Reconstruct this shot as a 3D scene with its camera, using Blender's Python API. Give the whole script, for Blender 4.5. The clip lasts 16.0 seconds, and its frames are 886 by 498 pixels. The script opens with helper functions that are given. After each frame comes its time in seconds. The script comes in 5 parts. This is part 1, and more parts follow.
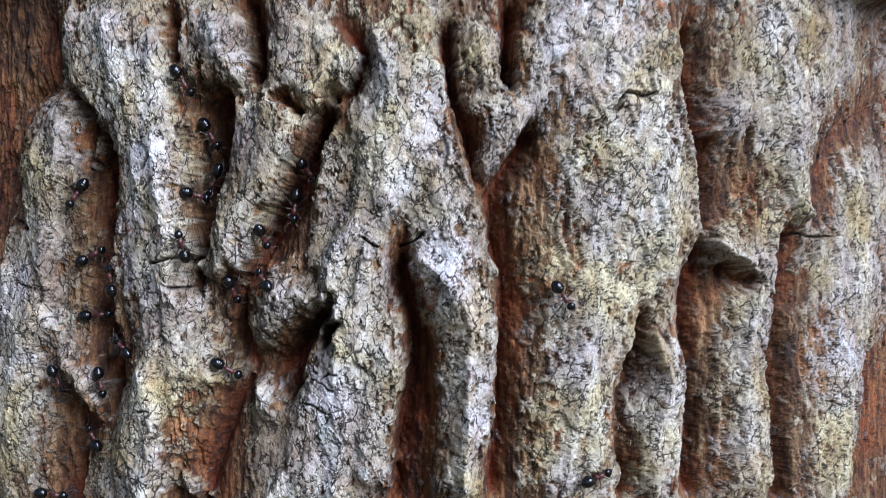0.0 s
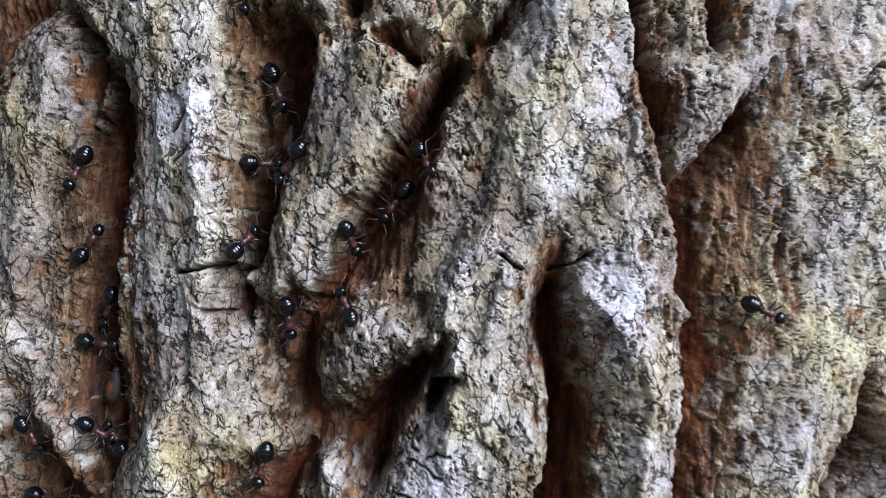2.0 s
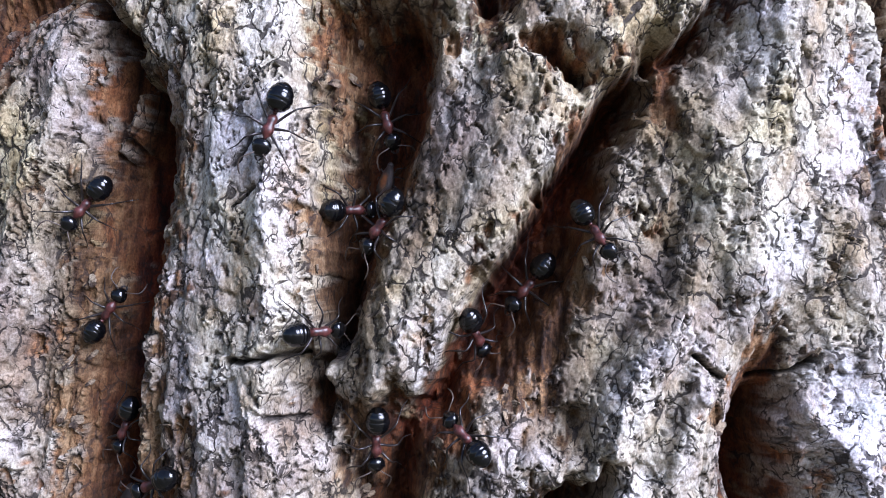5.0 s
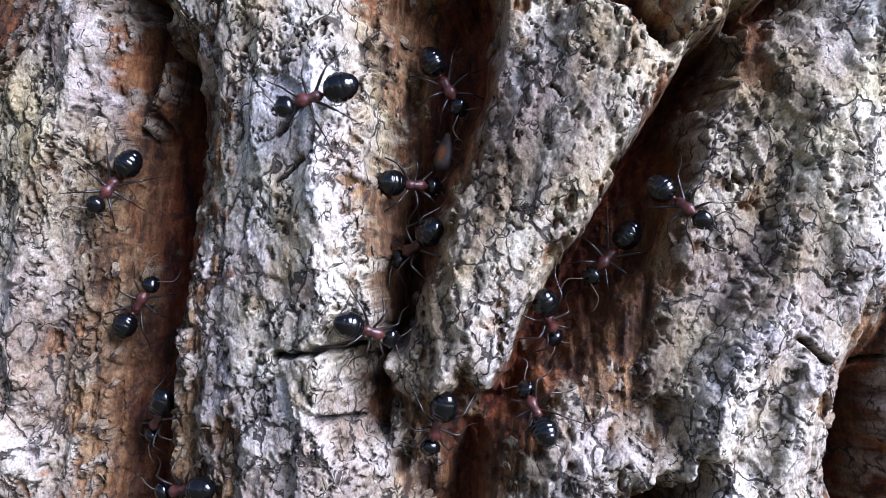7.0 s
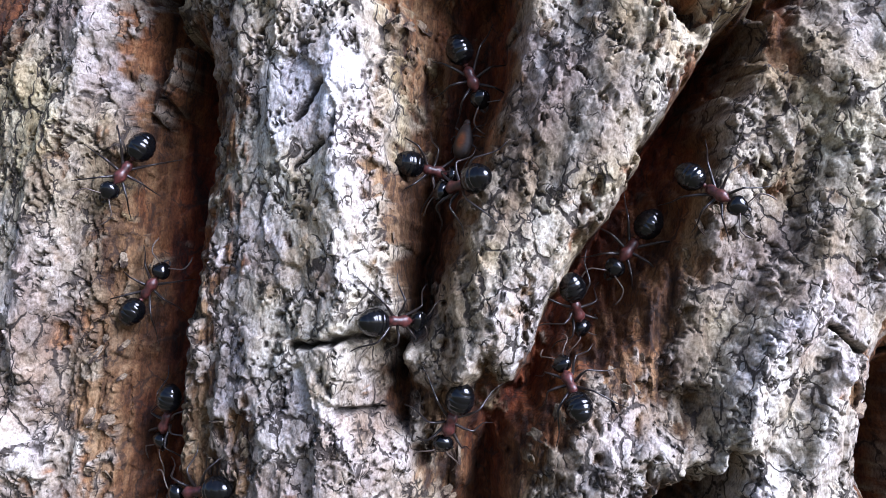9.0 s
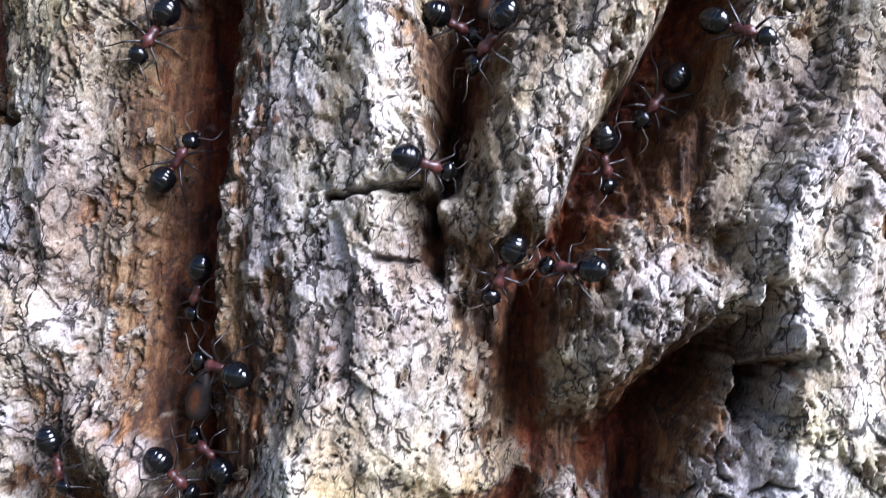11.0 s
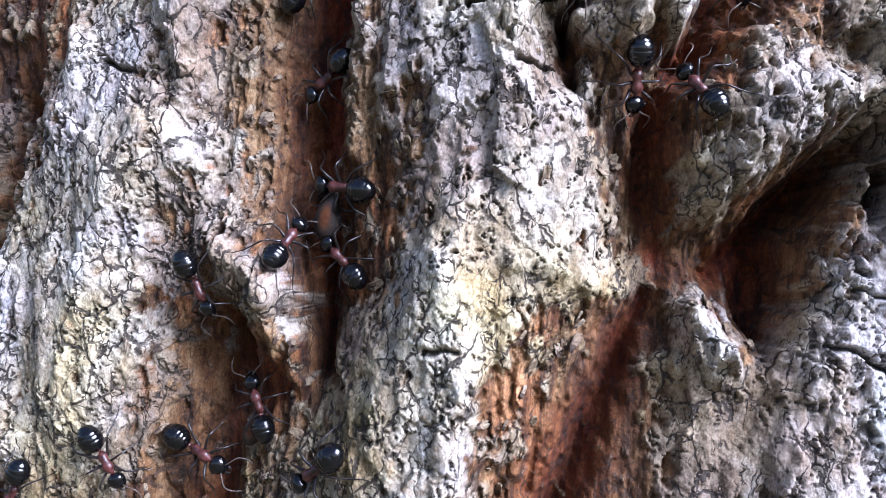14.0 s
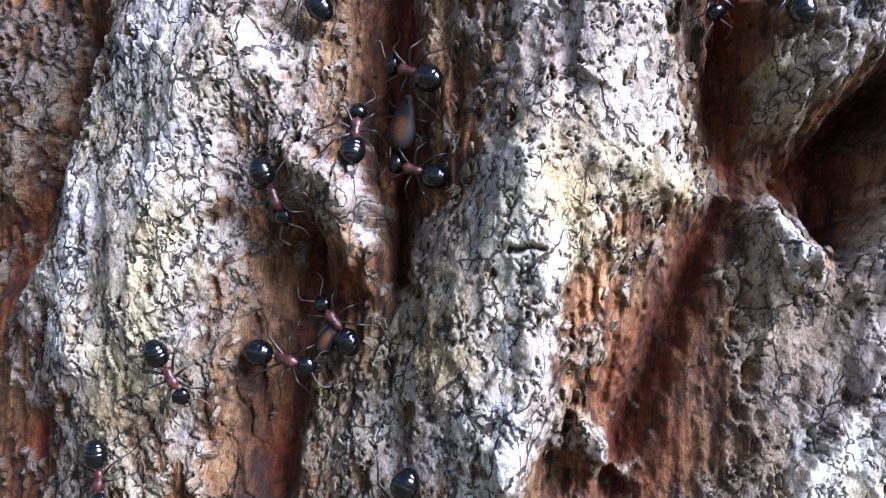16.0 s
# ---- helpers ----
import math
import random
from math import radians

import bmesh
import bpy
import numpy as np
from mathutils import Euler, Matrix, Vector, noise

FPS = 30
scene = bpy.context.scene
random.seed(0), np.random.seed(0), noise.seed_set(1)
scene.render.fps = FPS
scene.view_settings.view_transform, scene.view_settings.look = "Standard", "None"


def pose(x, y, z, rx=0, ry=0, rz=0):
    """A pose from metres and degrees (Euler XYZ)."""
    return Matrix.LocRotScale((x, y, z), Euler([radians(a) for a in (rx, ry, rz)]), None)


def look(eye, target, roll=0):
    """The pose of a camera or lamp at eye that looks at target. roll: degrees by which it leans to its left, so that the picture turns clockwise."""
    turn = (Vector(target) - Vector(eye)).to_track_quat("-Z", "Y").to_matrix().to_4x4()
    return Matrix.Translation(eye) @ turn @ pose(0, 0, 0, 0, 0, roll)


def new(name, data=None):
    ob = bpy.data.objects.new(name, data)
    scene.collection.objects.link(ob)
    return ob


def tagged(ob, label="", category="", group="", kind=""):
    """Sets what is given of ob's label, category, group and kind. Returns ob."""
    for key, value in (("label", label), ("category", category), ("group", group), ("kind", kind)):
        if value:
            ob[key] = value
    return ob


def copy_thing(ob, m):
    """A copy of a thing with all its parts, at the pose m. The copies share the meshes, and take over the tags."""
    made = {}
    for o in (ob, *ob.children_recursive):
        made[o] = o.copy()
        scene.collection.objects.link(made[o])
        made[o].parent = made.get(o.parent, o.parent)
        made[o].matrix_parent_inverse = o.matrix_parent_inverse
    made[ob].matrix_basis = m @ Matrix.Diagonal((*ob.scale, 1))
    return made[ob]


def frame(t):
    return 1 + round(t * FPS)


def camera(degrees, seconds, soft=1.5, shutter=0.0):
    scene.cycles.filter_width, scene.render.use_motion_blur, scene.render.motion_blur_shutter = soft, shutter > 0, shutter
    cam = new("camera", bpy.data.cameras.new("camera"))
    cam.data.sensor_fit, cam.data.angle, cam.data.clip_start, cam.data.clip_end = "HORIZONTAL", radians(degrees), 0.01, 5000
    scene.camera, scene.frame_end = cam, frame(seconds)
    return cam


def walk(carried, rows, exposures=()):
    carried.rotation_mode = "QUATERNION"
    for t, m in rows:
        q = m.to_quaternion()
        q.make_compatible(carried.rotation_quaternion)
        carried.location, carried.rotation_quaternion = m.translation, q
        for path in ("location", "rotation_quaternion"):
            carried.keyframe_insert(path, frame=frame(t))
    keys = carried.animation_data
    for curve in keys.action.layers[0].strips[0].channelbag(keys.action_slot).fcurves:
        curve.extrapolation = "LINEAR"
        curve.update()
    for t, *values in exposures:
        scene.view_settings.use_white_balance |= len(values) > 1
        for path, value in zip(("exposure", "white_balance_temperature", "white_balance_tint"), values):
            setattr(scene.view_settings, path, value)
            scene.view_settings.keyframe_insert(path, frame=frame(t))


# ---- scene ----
cam = camera(53.5, 16.0, soft=0.6, shutter=0.4)
METRES, EYE, TILT, LEAN, TURN = 0.16, 1.2, 0.0, 0.0, 0.0
EXPOSURES = [(0.0, 0.23, 5500, 13), (1.0, 0.15, 5500, 11), (2.5, 0.25, 5600, 17), (3.5, 0.52, 5450, 22), (8.0, 0.78, 5400, 22), (11.0, 0.99, 5500, 21), (16.0, 1.16, 5300, 22)]
ROWS = [
    (0.0, 0.0, 0.0, 0.0, 0.0, 0.0, -0.0),
    (0.5, -0.0452, 0.0738, -0.0508, -0.96, 0.9, 0.1),
    (1.0, -0.0913, 0.1798, -0.0135, -1.47, -0.18, -1.39),
    (1.5, -0.126, 0.2685, 0.0068, -1.44, -0.38, -2.56),
    (2.0, -0.1537, 0.3363, 0.0203, -1.33, -0.48, -3.4),
    (2.5, -0.1797, 0.3979, 0.0338, -1.27, -0.02, -4.23),
    (3.0, -0.2042, 0.4465, 0.0456, -1.53, 0.28, -4.82),
    (3.5, -0.2195, 0.4762, 0.0498, -1.77, 0.77, -5.26),
    (4.0, -0.2315, 0.4991, 0.0498, -2.04, 1.44, -5.73),
    (6.5, -0.2851, 0.5832, 0.0242, -3.3, 2.27, -4.69),
    (7.0, -0.2952, 0.5932, 0.0266, -3.49, 2.26, -4.59),
    (7.5, -0.3039, 0.5968, 0.0238, -3.83, 2.66, -4.54),
    (8.0, -0.3092, 0.6018, 0.0191, -4.17, 2.82, -4.53),
    (10.5, -0.3204, 0.6091, -0.039, -5.35, 4.35, -3.9),
    (11.0, -0.3316, 0.6114, -0.0735, -5.48, 4.43, -2.87),
    (11.5, -0.3421, 0.6129, -0.0973, -5.43, 4.13, -2.64),
    (12.0, -0.3521, 0.614, -0.1169, -5.32, 3.91, -2.55),
    (12.5, -0.3641, 0.6148, -0.1348, -5.4, 3.8, -2.47),
    (13.0, -0.3753, 0.6155, -0.1496, -5.42, 3.73, -2.51),
    (13.5, -0.386, 0.6162, -0.1615, -5.41, 3.69, -2.61),
    (14.0, -0.3963, 0.6189, -0.1726, -5.43, 3.92, -2.72),
    (14.5, -0.4071, 0.6211, -0.1825, -5.58, 4.0, -2.8),
    (15.0, -0.4172, 0.6232, -0.1944, -5.67, 4.1, -2.89),
    (15.5, -0.4265, 0.6256, -0.2114, -5.67, 4.34, -2.94),
    (16.0, -0.437, 0.6277, -0.228, -5.77, 4.41, -2.86),
]
walk(cam, [(t, pose(0, 0, EYE, TILT, LEAN, TURN) @ pose(METRES * x, METRES * y, METRES * z, 90 + pitch, roll, yaw)) for t, x, y, z, yaw, pitch, roll in ROWS],
     exposures=EXPOSURES)

# ---- light: soft daylight from a bright sky, under trees ----
world = bpy.data.worlds.new("sky")
scene.world = world
world.use_nodes = True
wn = world.node_tree.nodes
sky = wn.new("ShaderNodeTexSky")
sky.sky_type, sky.sun_disc = "NISHITA", False
SUN_UP, SUN_AROUND = 34, 137          # degrees above the horizon; round from +y towards +x
sky.sun_elevation, sky.sun_rotation = radians(SUN_UP), radians(SUN_AROUND)
world.node_tree.links.new(sky.outputs["Color"], wn["Background"].inputs["Color"])
wn["Background"].inputs["Strength"].default_value = 0.082
sun = new("sun", bpy.data.lights.new("sun", "SUN"))
sun.data.energy, sun.data.angle, sun.data.color = 5.8, radians(40), (0.97, 0.98, 1.0)
toward = Vector((math.sin(radians(SUN_AROUND)) * math.cos(radians(SUN_UP)),
                 math.cos(radians(SUN_AROUND)) * math.cos(radians(SUN_UP)), math.sin(radians(SUN_UP))))
sun.matrix_world = look(toward * 5, (0, 0, 0))


# ---- materials ----
def material(name):
    m = bpy.data.materials.new(name)
    m.use_nodes = True
    return m, m.node_tree.nodes, m.node_tree.links, m.node_tree.nodes["Principled BSDF"]


def ramp(n, stops):
    r = n.new("ShaderNodeValToRGB")
    e = r.color_ramp.elements
    while len(e) < len(stops):
        e.new(0.5)
    for k, (at, c) in zip(e, stops):
        k.position, k.color = at, (*c, 1)
    return r


def noise_node(n, l, coords, scale, detail=4.0, rough=0.6, stretch=(1, 1, 1)):
    m = n.new("ShaderNodeMapping")
    m.inputs["Scale"].default_value = stretch
    l.new(coords, m.inputs["Vector"])
    t = n.new("ShaderNodeTexNoise")
    t.inputs["Scale"].default_value, t.inputs["Detail"].default_value, t.inputs["Roughness"].default_value = scale, detail, rough
    l.new(m.outputs["Vector"], t.inputs["Vector"])
    return t.outputs["Fac"]


def mix(n, l, fac, a, b, kind="MIX"):
    m = n.new("ShaderNodeMix")
    m.data_type, m.blend_type = "RGBA", kind
    for socket, value in ((m.inputs[0], fac), (m.inputs[6], a), (m.inputs[7], b)):
        if isinstance(value, (int, float)):
            socket.default_value = value
        elif isinstance(value, tuple):
            socket.default_value = (*value, 1)
        else:
            l.new(value, socket)
    return m.outputs[2]


def bark_material():
    """Grey lichen-grown crust where the attribute crust is 1, red-brown fibrous cork where it is 0."""
    m, n, l, b = material("bark")
    co = n.new("ShaderNodeTexCoord").outputs["Object"]

    def attribute(name):
        a = n.new("ShaderNodeAttribute")
        a.attribute_name = name
        return a.outputs["Fac"]

    def times(kind, a, c):
        k = n.new("ShaderNodeMath")
        k.operation = kind
        for socket, value in zip(k.inputs, (a, c)):
            if isinstance(value, (int, float)):
                socket.default_value = value
            else:
                l.new(value, socket)
        return k.outputs[0]

    crust, flake, rift, bare = attribute("crust"), attribute("flake"), attribute("crack"), attribute("tan")
    broad = noise_node(n, l, co, 60, 4, 0.6)
    middle = noise_node(n, l, co, 300, 5, 0.65)
    fine = noise_node(n, l, co, 1500, 5, 0.65)
    speck = noise_node(n, l, co, 5000, 2, 0.5, (1, 1, 0.7))
    # warped places for the hairline cracks of the crust
    twist = n.new("ShaderNodeTexNoise")
    twist.inputs["Scale"].default_value, twist.inputs["Detail"].default_value = 750, 3
    l.new(co, twist.inputs["Vector"])
    warp = n.new("ShaderNodeVectorMath")
    warp.operation = "MULTIPLY_ADD"
    l.new(twist.outputs["Color"], warp.inputs[0])
    warp.inputs[1].default_value = (0.0017, 0.0017, 0.0017)
    l.new(co, warp.inputs[2])
    long = n.new("ShaderNodeMapping")
    long.inputs["Scale"].default_value = (1, 1, 0.6)
    l.new(warp.outputs[0], long.inputs["Vector"])
    hair, scale_tone, lift = None, None, None
    for scale, wide, lo, hi in ((430, 0.07, 0.43, 0.53), (950, 0.08, 0.51, 0.62)):
        v = n.new("ShaderNodeTexVoronoi")
        v.feature = "DISTANCE_TO_EDGE"
        f = n.new("ShaderNodeTexVoronoi")
        for node in (v, f):
            node.inputs["Scale"].default_value = scale
            l.new(long.outputs["Vector"], node.inputs["Vector"])
        parts = n.new("ShaderNodeSeparateColor")
        l.new(f.outputs["Color"], parts.inputs[0])
        scale_tone = parts.outputs[0] if scale_tone is None else times("ADD", times("MULTIPLY", scale_tone, 0.5), times("MULTIPLY", parts.outputs[0], 0.5))
        line = n.new("ShaderNodeMapRange")
        line.interpolation_type = "SMOOTHSTEP"
        for key, value in (("From Min", wide * 0.35), ("From Max", wide), ("To Min", 1.0), ("To Max", 0.0)):
            line.inputs[key].default_value = value
        breadth = times("MAXIMUM", times("MULTIPLY", times("SUBTRACT", noise_node(n, l, co, scale * 1.1, 2, 0.5), 0.30), 4.0), 0.05)
        l.new(times("DIVIDE", v.outputs["Distance"], breadth), line.inputs["Value"])
        here = n.new("ShaderNodeMapRange")
        here.interpolation_type = "SMOOTHSTEP"
        here.inputs["From Min"].default_value, here.inputs["From Max"].default_value = lo, hi
        l.new(noise_node(n, l, co, scale * 0.45, 3, 0.6), here.inputs["Value"])
        one = times("MULTIPLY", line.outputs["Result"], here.outputs["Result"])
        hair = one if hair is None else times("MAXIMUM", hair, one)
        bulge = times("MINIMUM", times("MULTIPLY", v.outputs["Distance"], 4.0), 1.0)
        lift = bulge if lift is None else times("ADD", times("MULTIPLY", lift, 0.6), times("MULTIPLY", bulge, 0.4))
    hair = times("MAXIMUM", hair, rift)
    # crust paleness, lichen cover plus some painted light: its attribute, broken up at the scale of the flakes and
    # finer
    cover = times("ADD", attribute("cover"), times("MULTIPLY", times("SUBTRACT", middle, 0.5), 0.6))
    cover = times("ADD", cover, times("MULTIPLY", times("SUBTRACT", scale_tone, 0.5), 0.24))
    cover = times("ADD", cover, times("MULTIPLY", times("SUBTRACT", fine, 0.5), 0.4))
    grey = ramp(n, [(0.0, (0.155, 0.122, 0.096)), (0.30, (0.255, 0.222, 0.184)), (0.60, (0.365, 0.342, 0.305)), (0.85, (0.48, 0.467, 0.445)), (1.0, (0.56, 0.555, 0.54))])
    l.new(cover, grey.inputs["Fac"])
    hue = ramp(n, [(0.36, (1.08, 1.0, 0.66)), (0.45, (1.04, 1.0, 0.85)), (0.54, (1.0, 0.98, 0.97)), (0.60, (1.02, 0.96, 1.02)), (0.68, (0.92, 0.98, 1.05))])
    l.new(broad, hue.inputs["Fac"])
    crusted = mix(n, l, 0.9, grey.outputs["Color"], hue.outputs["Color"], "MULTIPLY")
    rusty = ramp(n, [(0.60, (1, 1, 1)), (0.70, (0.80, 0.62, 0.45))])
    l.new(noise_node(n, l, co, 210, 5, 0.7), rusty.inputs["Fac"])
    crusted = mix(n, l, 0.8, crusted, rusty.outputs["Color"], "MULTIPLY")
    weathered = ramp(n, [(0.44, (1.06, 1.06, 1.07)), (0.52, (0.97, 0.93, 0.86)), (0.62, (0.84, 0.72, 0.55))])
    l.new(noise_node(n, l, co, 125, 6, 0.68, (1, 1, 0.6)), weathered.inputs["Fac"])
    crusted = mix(n, l, 0.9, crusted, weathered.outputs["Color"], "MULTIPLY")
    tone = ramp(n, [(0.0, (0.76, 0.72, 0.67)), (0.5, (0.97, 0.96, 0.95)), (1.0, (1.12, 1.12, 1.12))])
    l.new(flake, tone.inputs["Fac"])
    crusted = mix(n, l, 0.8, crusted, tone.outputs["Color"], "MULTIPLY")
    grain = ramp(n, [(0.36, (0.72, 0.69, 0.66)), (0.5, (1, 1, 1)), (0.64, (1.12, 1.12, 1.12))])
    l.new(fine, grain.inputs["Fac"])
    crusted = mix(n, l, 0.7, crusted, grain.outputs["Color"], "MULTIPLY")
    # near-black in the cracks: their shade is put into the colour too
    crusted = mix(n, l, times("MULTIPLY", hair, 0.92), crusted, (0.022, 0.016, 0.013))
    # bare bark: upright fibres in dark red slots, brown cork and tan wood, laid along the bark's own surface
    lie = n.new("ShaderNodeAttribute")
    lie.attribute_name = "lie"
    strand = noise_node(n, l, lie.outputs["Vector"], 1050, 5, 0.68, (1, 1, 0.14))
    streak = noise_node(n, l, lie.outputs["Vector"], 380, 4, 0.6, (1, 1, 0.12))
    fibre = times("ADD", times("MULTIPLY", strand, 0.6), times("MULTIPLY", streak, 0.4))
    calm = times("SUBTRACT", 1.0, times("MULTIPLY", attribute("even"), 0.45))
    fibre = times("ADD", times("MULTIPLY", times("SUBTRACT", fibre, 0.52), calm), 0.52)
    cork = ramp(n, [(0.42, (0.024, 0.008, 0.003)), (0.485, (0.080, 0.032, 0.011)), (0.53, (0.138, 0.060, 0.021)), (0.62, (0.22, 0.122, 0.054))])
    tan = ramp(n, [(0.42, (0.050, 0.024, 0.010)), (0.485, (0.130, 0.074, 0.033)), (0.53, (0.205, 0.127, 0.060)), (0.62, (0.34, 0.245, 0.140))])
    red = ramp(n, [(0.42, (0.030, 0.004, 0.002)), (0.5, (0.115, 0.025, 0.007)), (0.58, (0.20, 0.060, 0.018))])
    for node in (cork, tan, red):
        l.new(fibre, node.inputs["Fac"])
    rust = ramp(n, [(0.38, (0.82, 0.84, 0.88)), (0.5, (1, 0.97, 0.93)), (0.62, (1.25, 0.92, 0.76))])
    l.new(noise_node(n, l, co, 110, 4, 0.6, (1, 1, 0.5)), rust.inputs["Fac"])
    corked = mix(n, l, times("MAXIMUM", bare, 0.0), cork.outputs["Color"], tan.outputs["Color"])
    corked = mix(n, l, times("MINIMUM", times("MAXIMUM", times("MULTIPLY", times("ADD", bare, 0.25), -1.3), 0.0), 1.0), corked, red.outputs["Color"])
    corked = mix(n, l, 1.0, corked, rust.outputs["Color"], "MULTIPLY")
    corked = mix(n, l, 0.7, corked, grain.outputs["Color"], "MULTIPLY")
    corked = mix(n, l, 0.8, corked, tone.outputs["Color"], "MULTIPLY")
    corked = mix(n, l, times("MULTIPLY", hair, 0.7), corked, (0.022, 0.013, 0.010))
    grit = ramp(n, [(0.38, (0.66, 0.63, 0.60)), (0.5, (1, 1, 1)), (0.62, (1.2, 1.2, 1.2))])
    l.new(speck, grit.inputs["Fac"])
    bark = mix(n, l, 0.8, mix(n, l, crust, corked, crusted), grit.outputs["Color"], "MULTIPLY")
    l.new(bark, b.inputs["Base Color"])
    b.inputs["Roughness"].default_value = 0.8
    b.inputs["Specular IOR Level"].default_value = 0.35
    bump = n.new("ShaderNodeBump")
    bump.inputs["Strength"].default_value, bump.inputs["Distance"].default_value = 0.72, 0.0005
    scales = times("ADD", times("MULTIPLY", scale_tone, 0.22), times("MULTIPLY", lift, 0.30))
    scales = times("MULTIPLY", times("ADD", scales, times("MULTIPLY", hair, -0.5)), crust)
    h = times("ADD", times("MULTIPLY", fine, 0.34), scales)
    h = times("ADD", h, times("MULTIPLY", times("SUBTRACT", 1.0, crust), times("ADD", fibre, times("MULTIPLY", fine, 0.5))))
    h = times("ADD", h, times("MULTIPLY", speck, 0.16))
    l.new(h, bump.inputs["Height"])
    l.new(bump.outputs["Normal"], b.inputs["Normal"])
    return m


BARK = bark_material()

# ---- the trunk: its axis, and its bark as a relief over arc length s and height z, in millimetres ----
AX, AY, RADIUS = -0.012, 0.3625, 0.2
MM = 0.001


def on_trunk(s, z, h):
    """Places on the trunk: s and z in mm, h mm above the plates' level."""
    a, r = s / 1000 / RADIUS, RADIUS + h / 1000
    return AX + r * np.sin(a), AY - r * np.cos(a), EYE + z / 1000


def chance(ix, iy, seed):
    v = (ix.astype(np.int64) * 374761393 + iy.astype(np.int64) * 668265263 + seed * 2147483647) & 0xFFFFFFFF
    v = ((v ^ (v >> 13)) * 1274126177) & 0xFFFFFFFF
    v = ((v ^ (v >> 16)) * 2246822519) & 0xFFFFFFFF
    return ((v ^ (v >> 15)) & 0xFFFFFF) / 0xFFFFFF


def value_noise(x, y, seed):
    ix, iy = np.floor(x), np.floor(y)
    fx, fy = x - ix, y - iy
    fx, fy = fx * fx * fx * (fx * (fx * 6 - 15) + 10), fy * fy * fy * (fy * (fy * 6 - 15) + 10)
    a, b = chance(ix, iy, seed), chance(ix + 1, iy, seed)
    c, d = chance(ix, iy + 1, seed), chance(ix + 1, iy + 1, seed)
    return (a + (b - a) * fx) * (1 - fy) + (c + (d - c) * fx) * fy - 0.5


def fbm(x, y, seed, octaves=4, gain=0.5):
    total, size = 0, 1.0
    for k in range(octaves):
        total = total + size * value_noise(x, y, seed + 17 * k)
        x, y, size = x * 2.03 + 5.1, y * 2.03 + 1.7, size * gain
    return total


def cells(x, y, seed):
    """Cracked cells: the distance past the nearest cell's border, that cell's own number, and the way from its middle."""
    ix, iy = np.floor(x), np.floor(y)
    near, second = np.full(x.shape, 9.0), np.full(x.shape, 9.0)
    own, ox, oy = np.zeros(x.shape), np.zeros(x.shape), np.zeros(x.shape)
    for i in (-1, 0, 1):
        for j in (-1, 0, 1):
            cx, cy = ix + i, iy + j
            dx, dy = cx + chance(cx, cy, seed) - x, cy + chance(cx, cy, seed + 1) - y
            d = np.hypot(dx, dy)
            first = d < near
            second = np.where(first, near, np.minimum(second, d))
            own = np.where(first, chance(cx, cy, seed + 2), own)
            ox, oy = np.where(first, dx, ox), np.where(first, dy, oy)
            near = np.where(first, d, near)
    return second - near, own, ox, oy


def smooth(x, lo, hi):
    t = np.clip((x - lo) / (hi - lo), 0, 1)
    return t * t * (3 - 2 * t)


def line_distance(s, z, points, closed=False):
    """The distance from a polyline; inside a closed one it is positive, outside negative."""
    best, inside = np.full(s.shape, 1e9), np.zeros(s.shape, bool)
    ends = list(zip(points, points[1:] + points[:1])) if closed else list(zip(points, points[1:]))
    for (ax, ay), (bx, by) in ends:
        ex, ey = bx - ax, by - ay
        k = np.clip(((s - ax) * ex + (z - ay) * ey) / (ex * ex + ey * ey + 1e-9), 0, 1)
        best = np.minimum(best, np.hypot(s - ax - k * ex, z - ay - k * ey))
        if closed and ay != by:
            inside ^= ((ay > z) != (by > z)) & (s < ax + (z - ay) * ex / (ey if ey else 1e-9))
    return np.where(inside, best, -best) if closed else best


# how a ridge or furrow line is grown: share of crust, tone of the bare bark (-1 dark red slot, 0 brown cork, 1 pale tan wood), smoothness
KINDS = {"R": (1.0, 0.8, 0.0), "E": (0.62, 0.7, 0.0), "T": (0.30, 0.9, 0.0), "B": (0.18, 0.7, 0.0), "N": (0.0, 0.15, 0.0), "O": (0.0, -0.5, 0.9),
         "F": (0.0, -0.3, 0.0), "D": (0.0, -0.6, 0.2), "S": (0.0, -1.0, 1.0)}
# lines of the relief: plate (none: a furrow), kind, cover (lichen, and some light and shade put into the colour),
# places (s, z, height in mm)
LINES = []
LINES.append(("left_plate", "R", 0.42, [(-66.7, 24.3, -2.5), (-67.2, 16.9, -2), (-70.2, 10.1, -2), (-70.6, 1.3, -2.3), (-70.2, -8.9, -2.5)]))
LINES.append(("left_plate", "E", 0.1, [(-59.7, 25.7, -3.8), (-59.9, 18.6, -4.4), (-63.2, 15.4, -4.5), (-64.5, 7, -4.7), (-65.9, 0.2, -5), (-68, -4.7, -5.2), (-67.8, -12, -5.3), (-66.9, -17.1, -5.3)]))
LINES.append(("left_plate", "R", 0.4, [(-63.2, 30.1, -3), (-67.9, 27.7, -3), (-72, 23.3, -3.3), (-73.8, 18.4, -3)]))
LINES.append(("left_plate", "E", 0.4, [(-61, 28.4, -4), (-64.2, 32.2, -4.5), (-70, 30.3, -5), (-74.4, 25.5, -5.5), (-78.7, 21.9, -5.5)]))
LINES.append(("", "F", 0, [(-83.6, 31.4, -10), (-77.7, 33.6, -10.5), (-71.6, 35.2, -10)]))
LINES.append(("", "S", 0, [(-65.9, 32.8, -8), (-62.4, 28.9, -9), (-60.5, 27.4, -10)]))
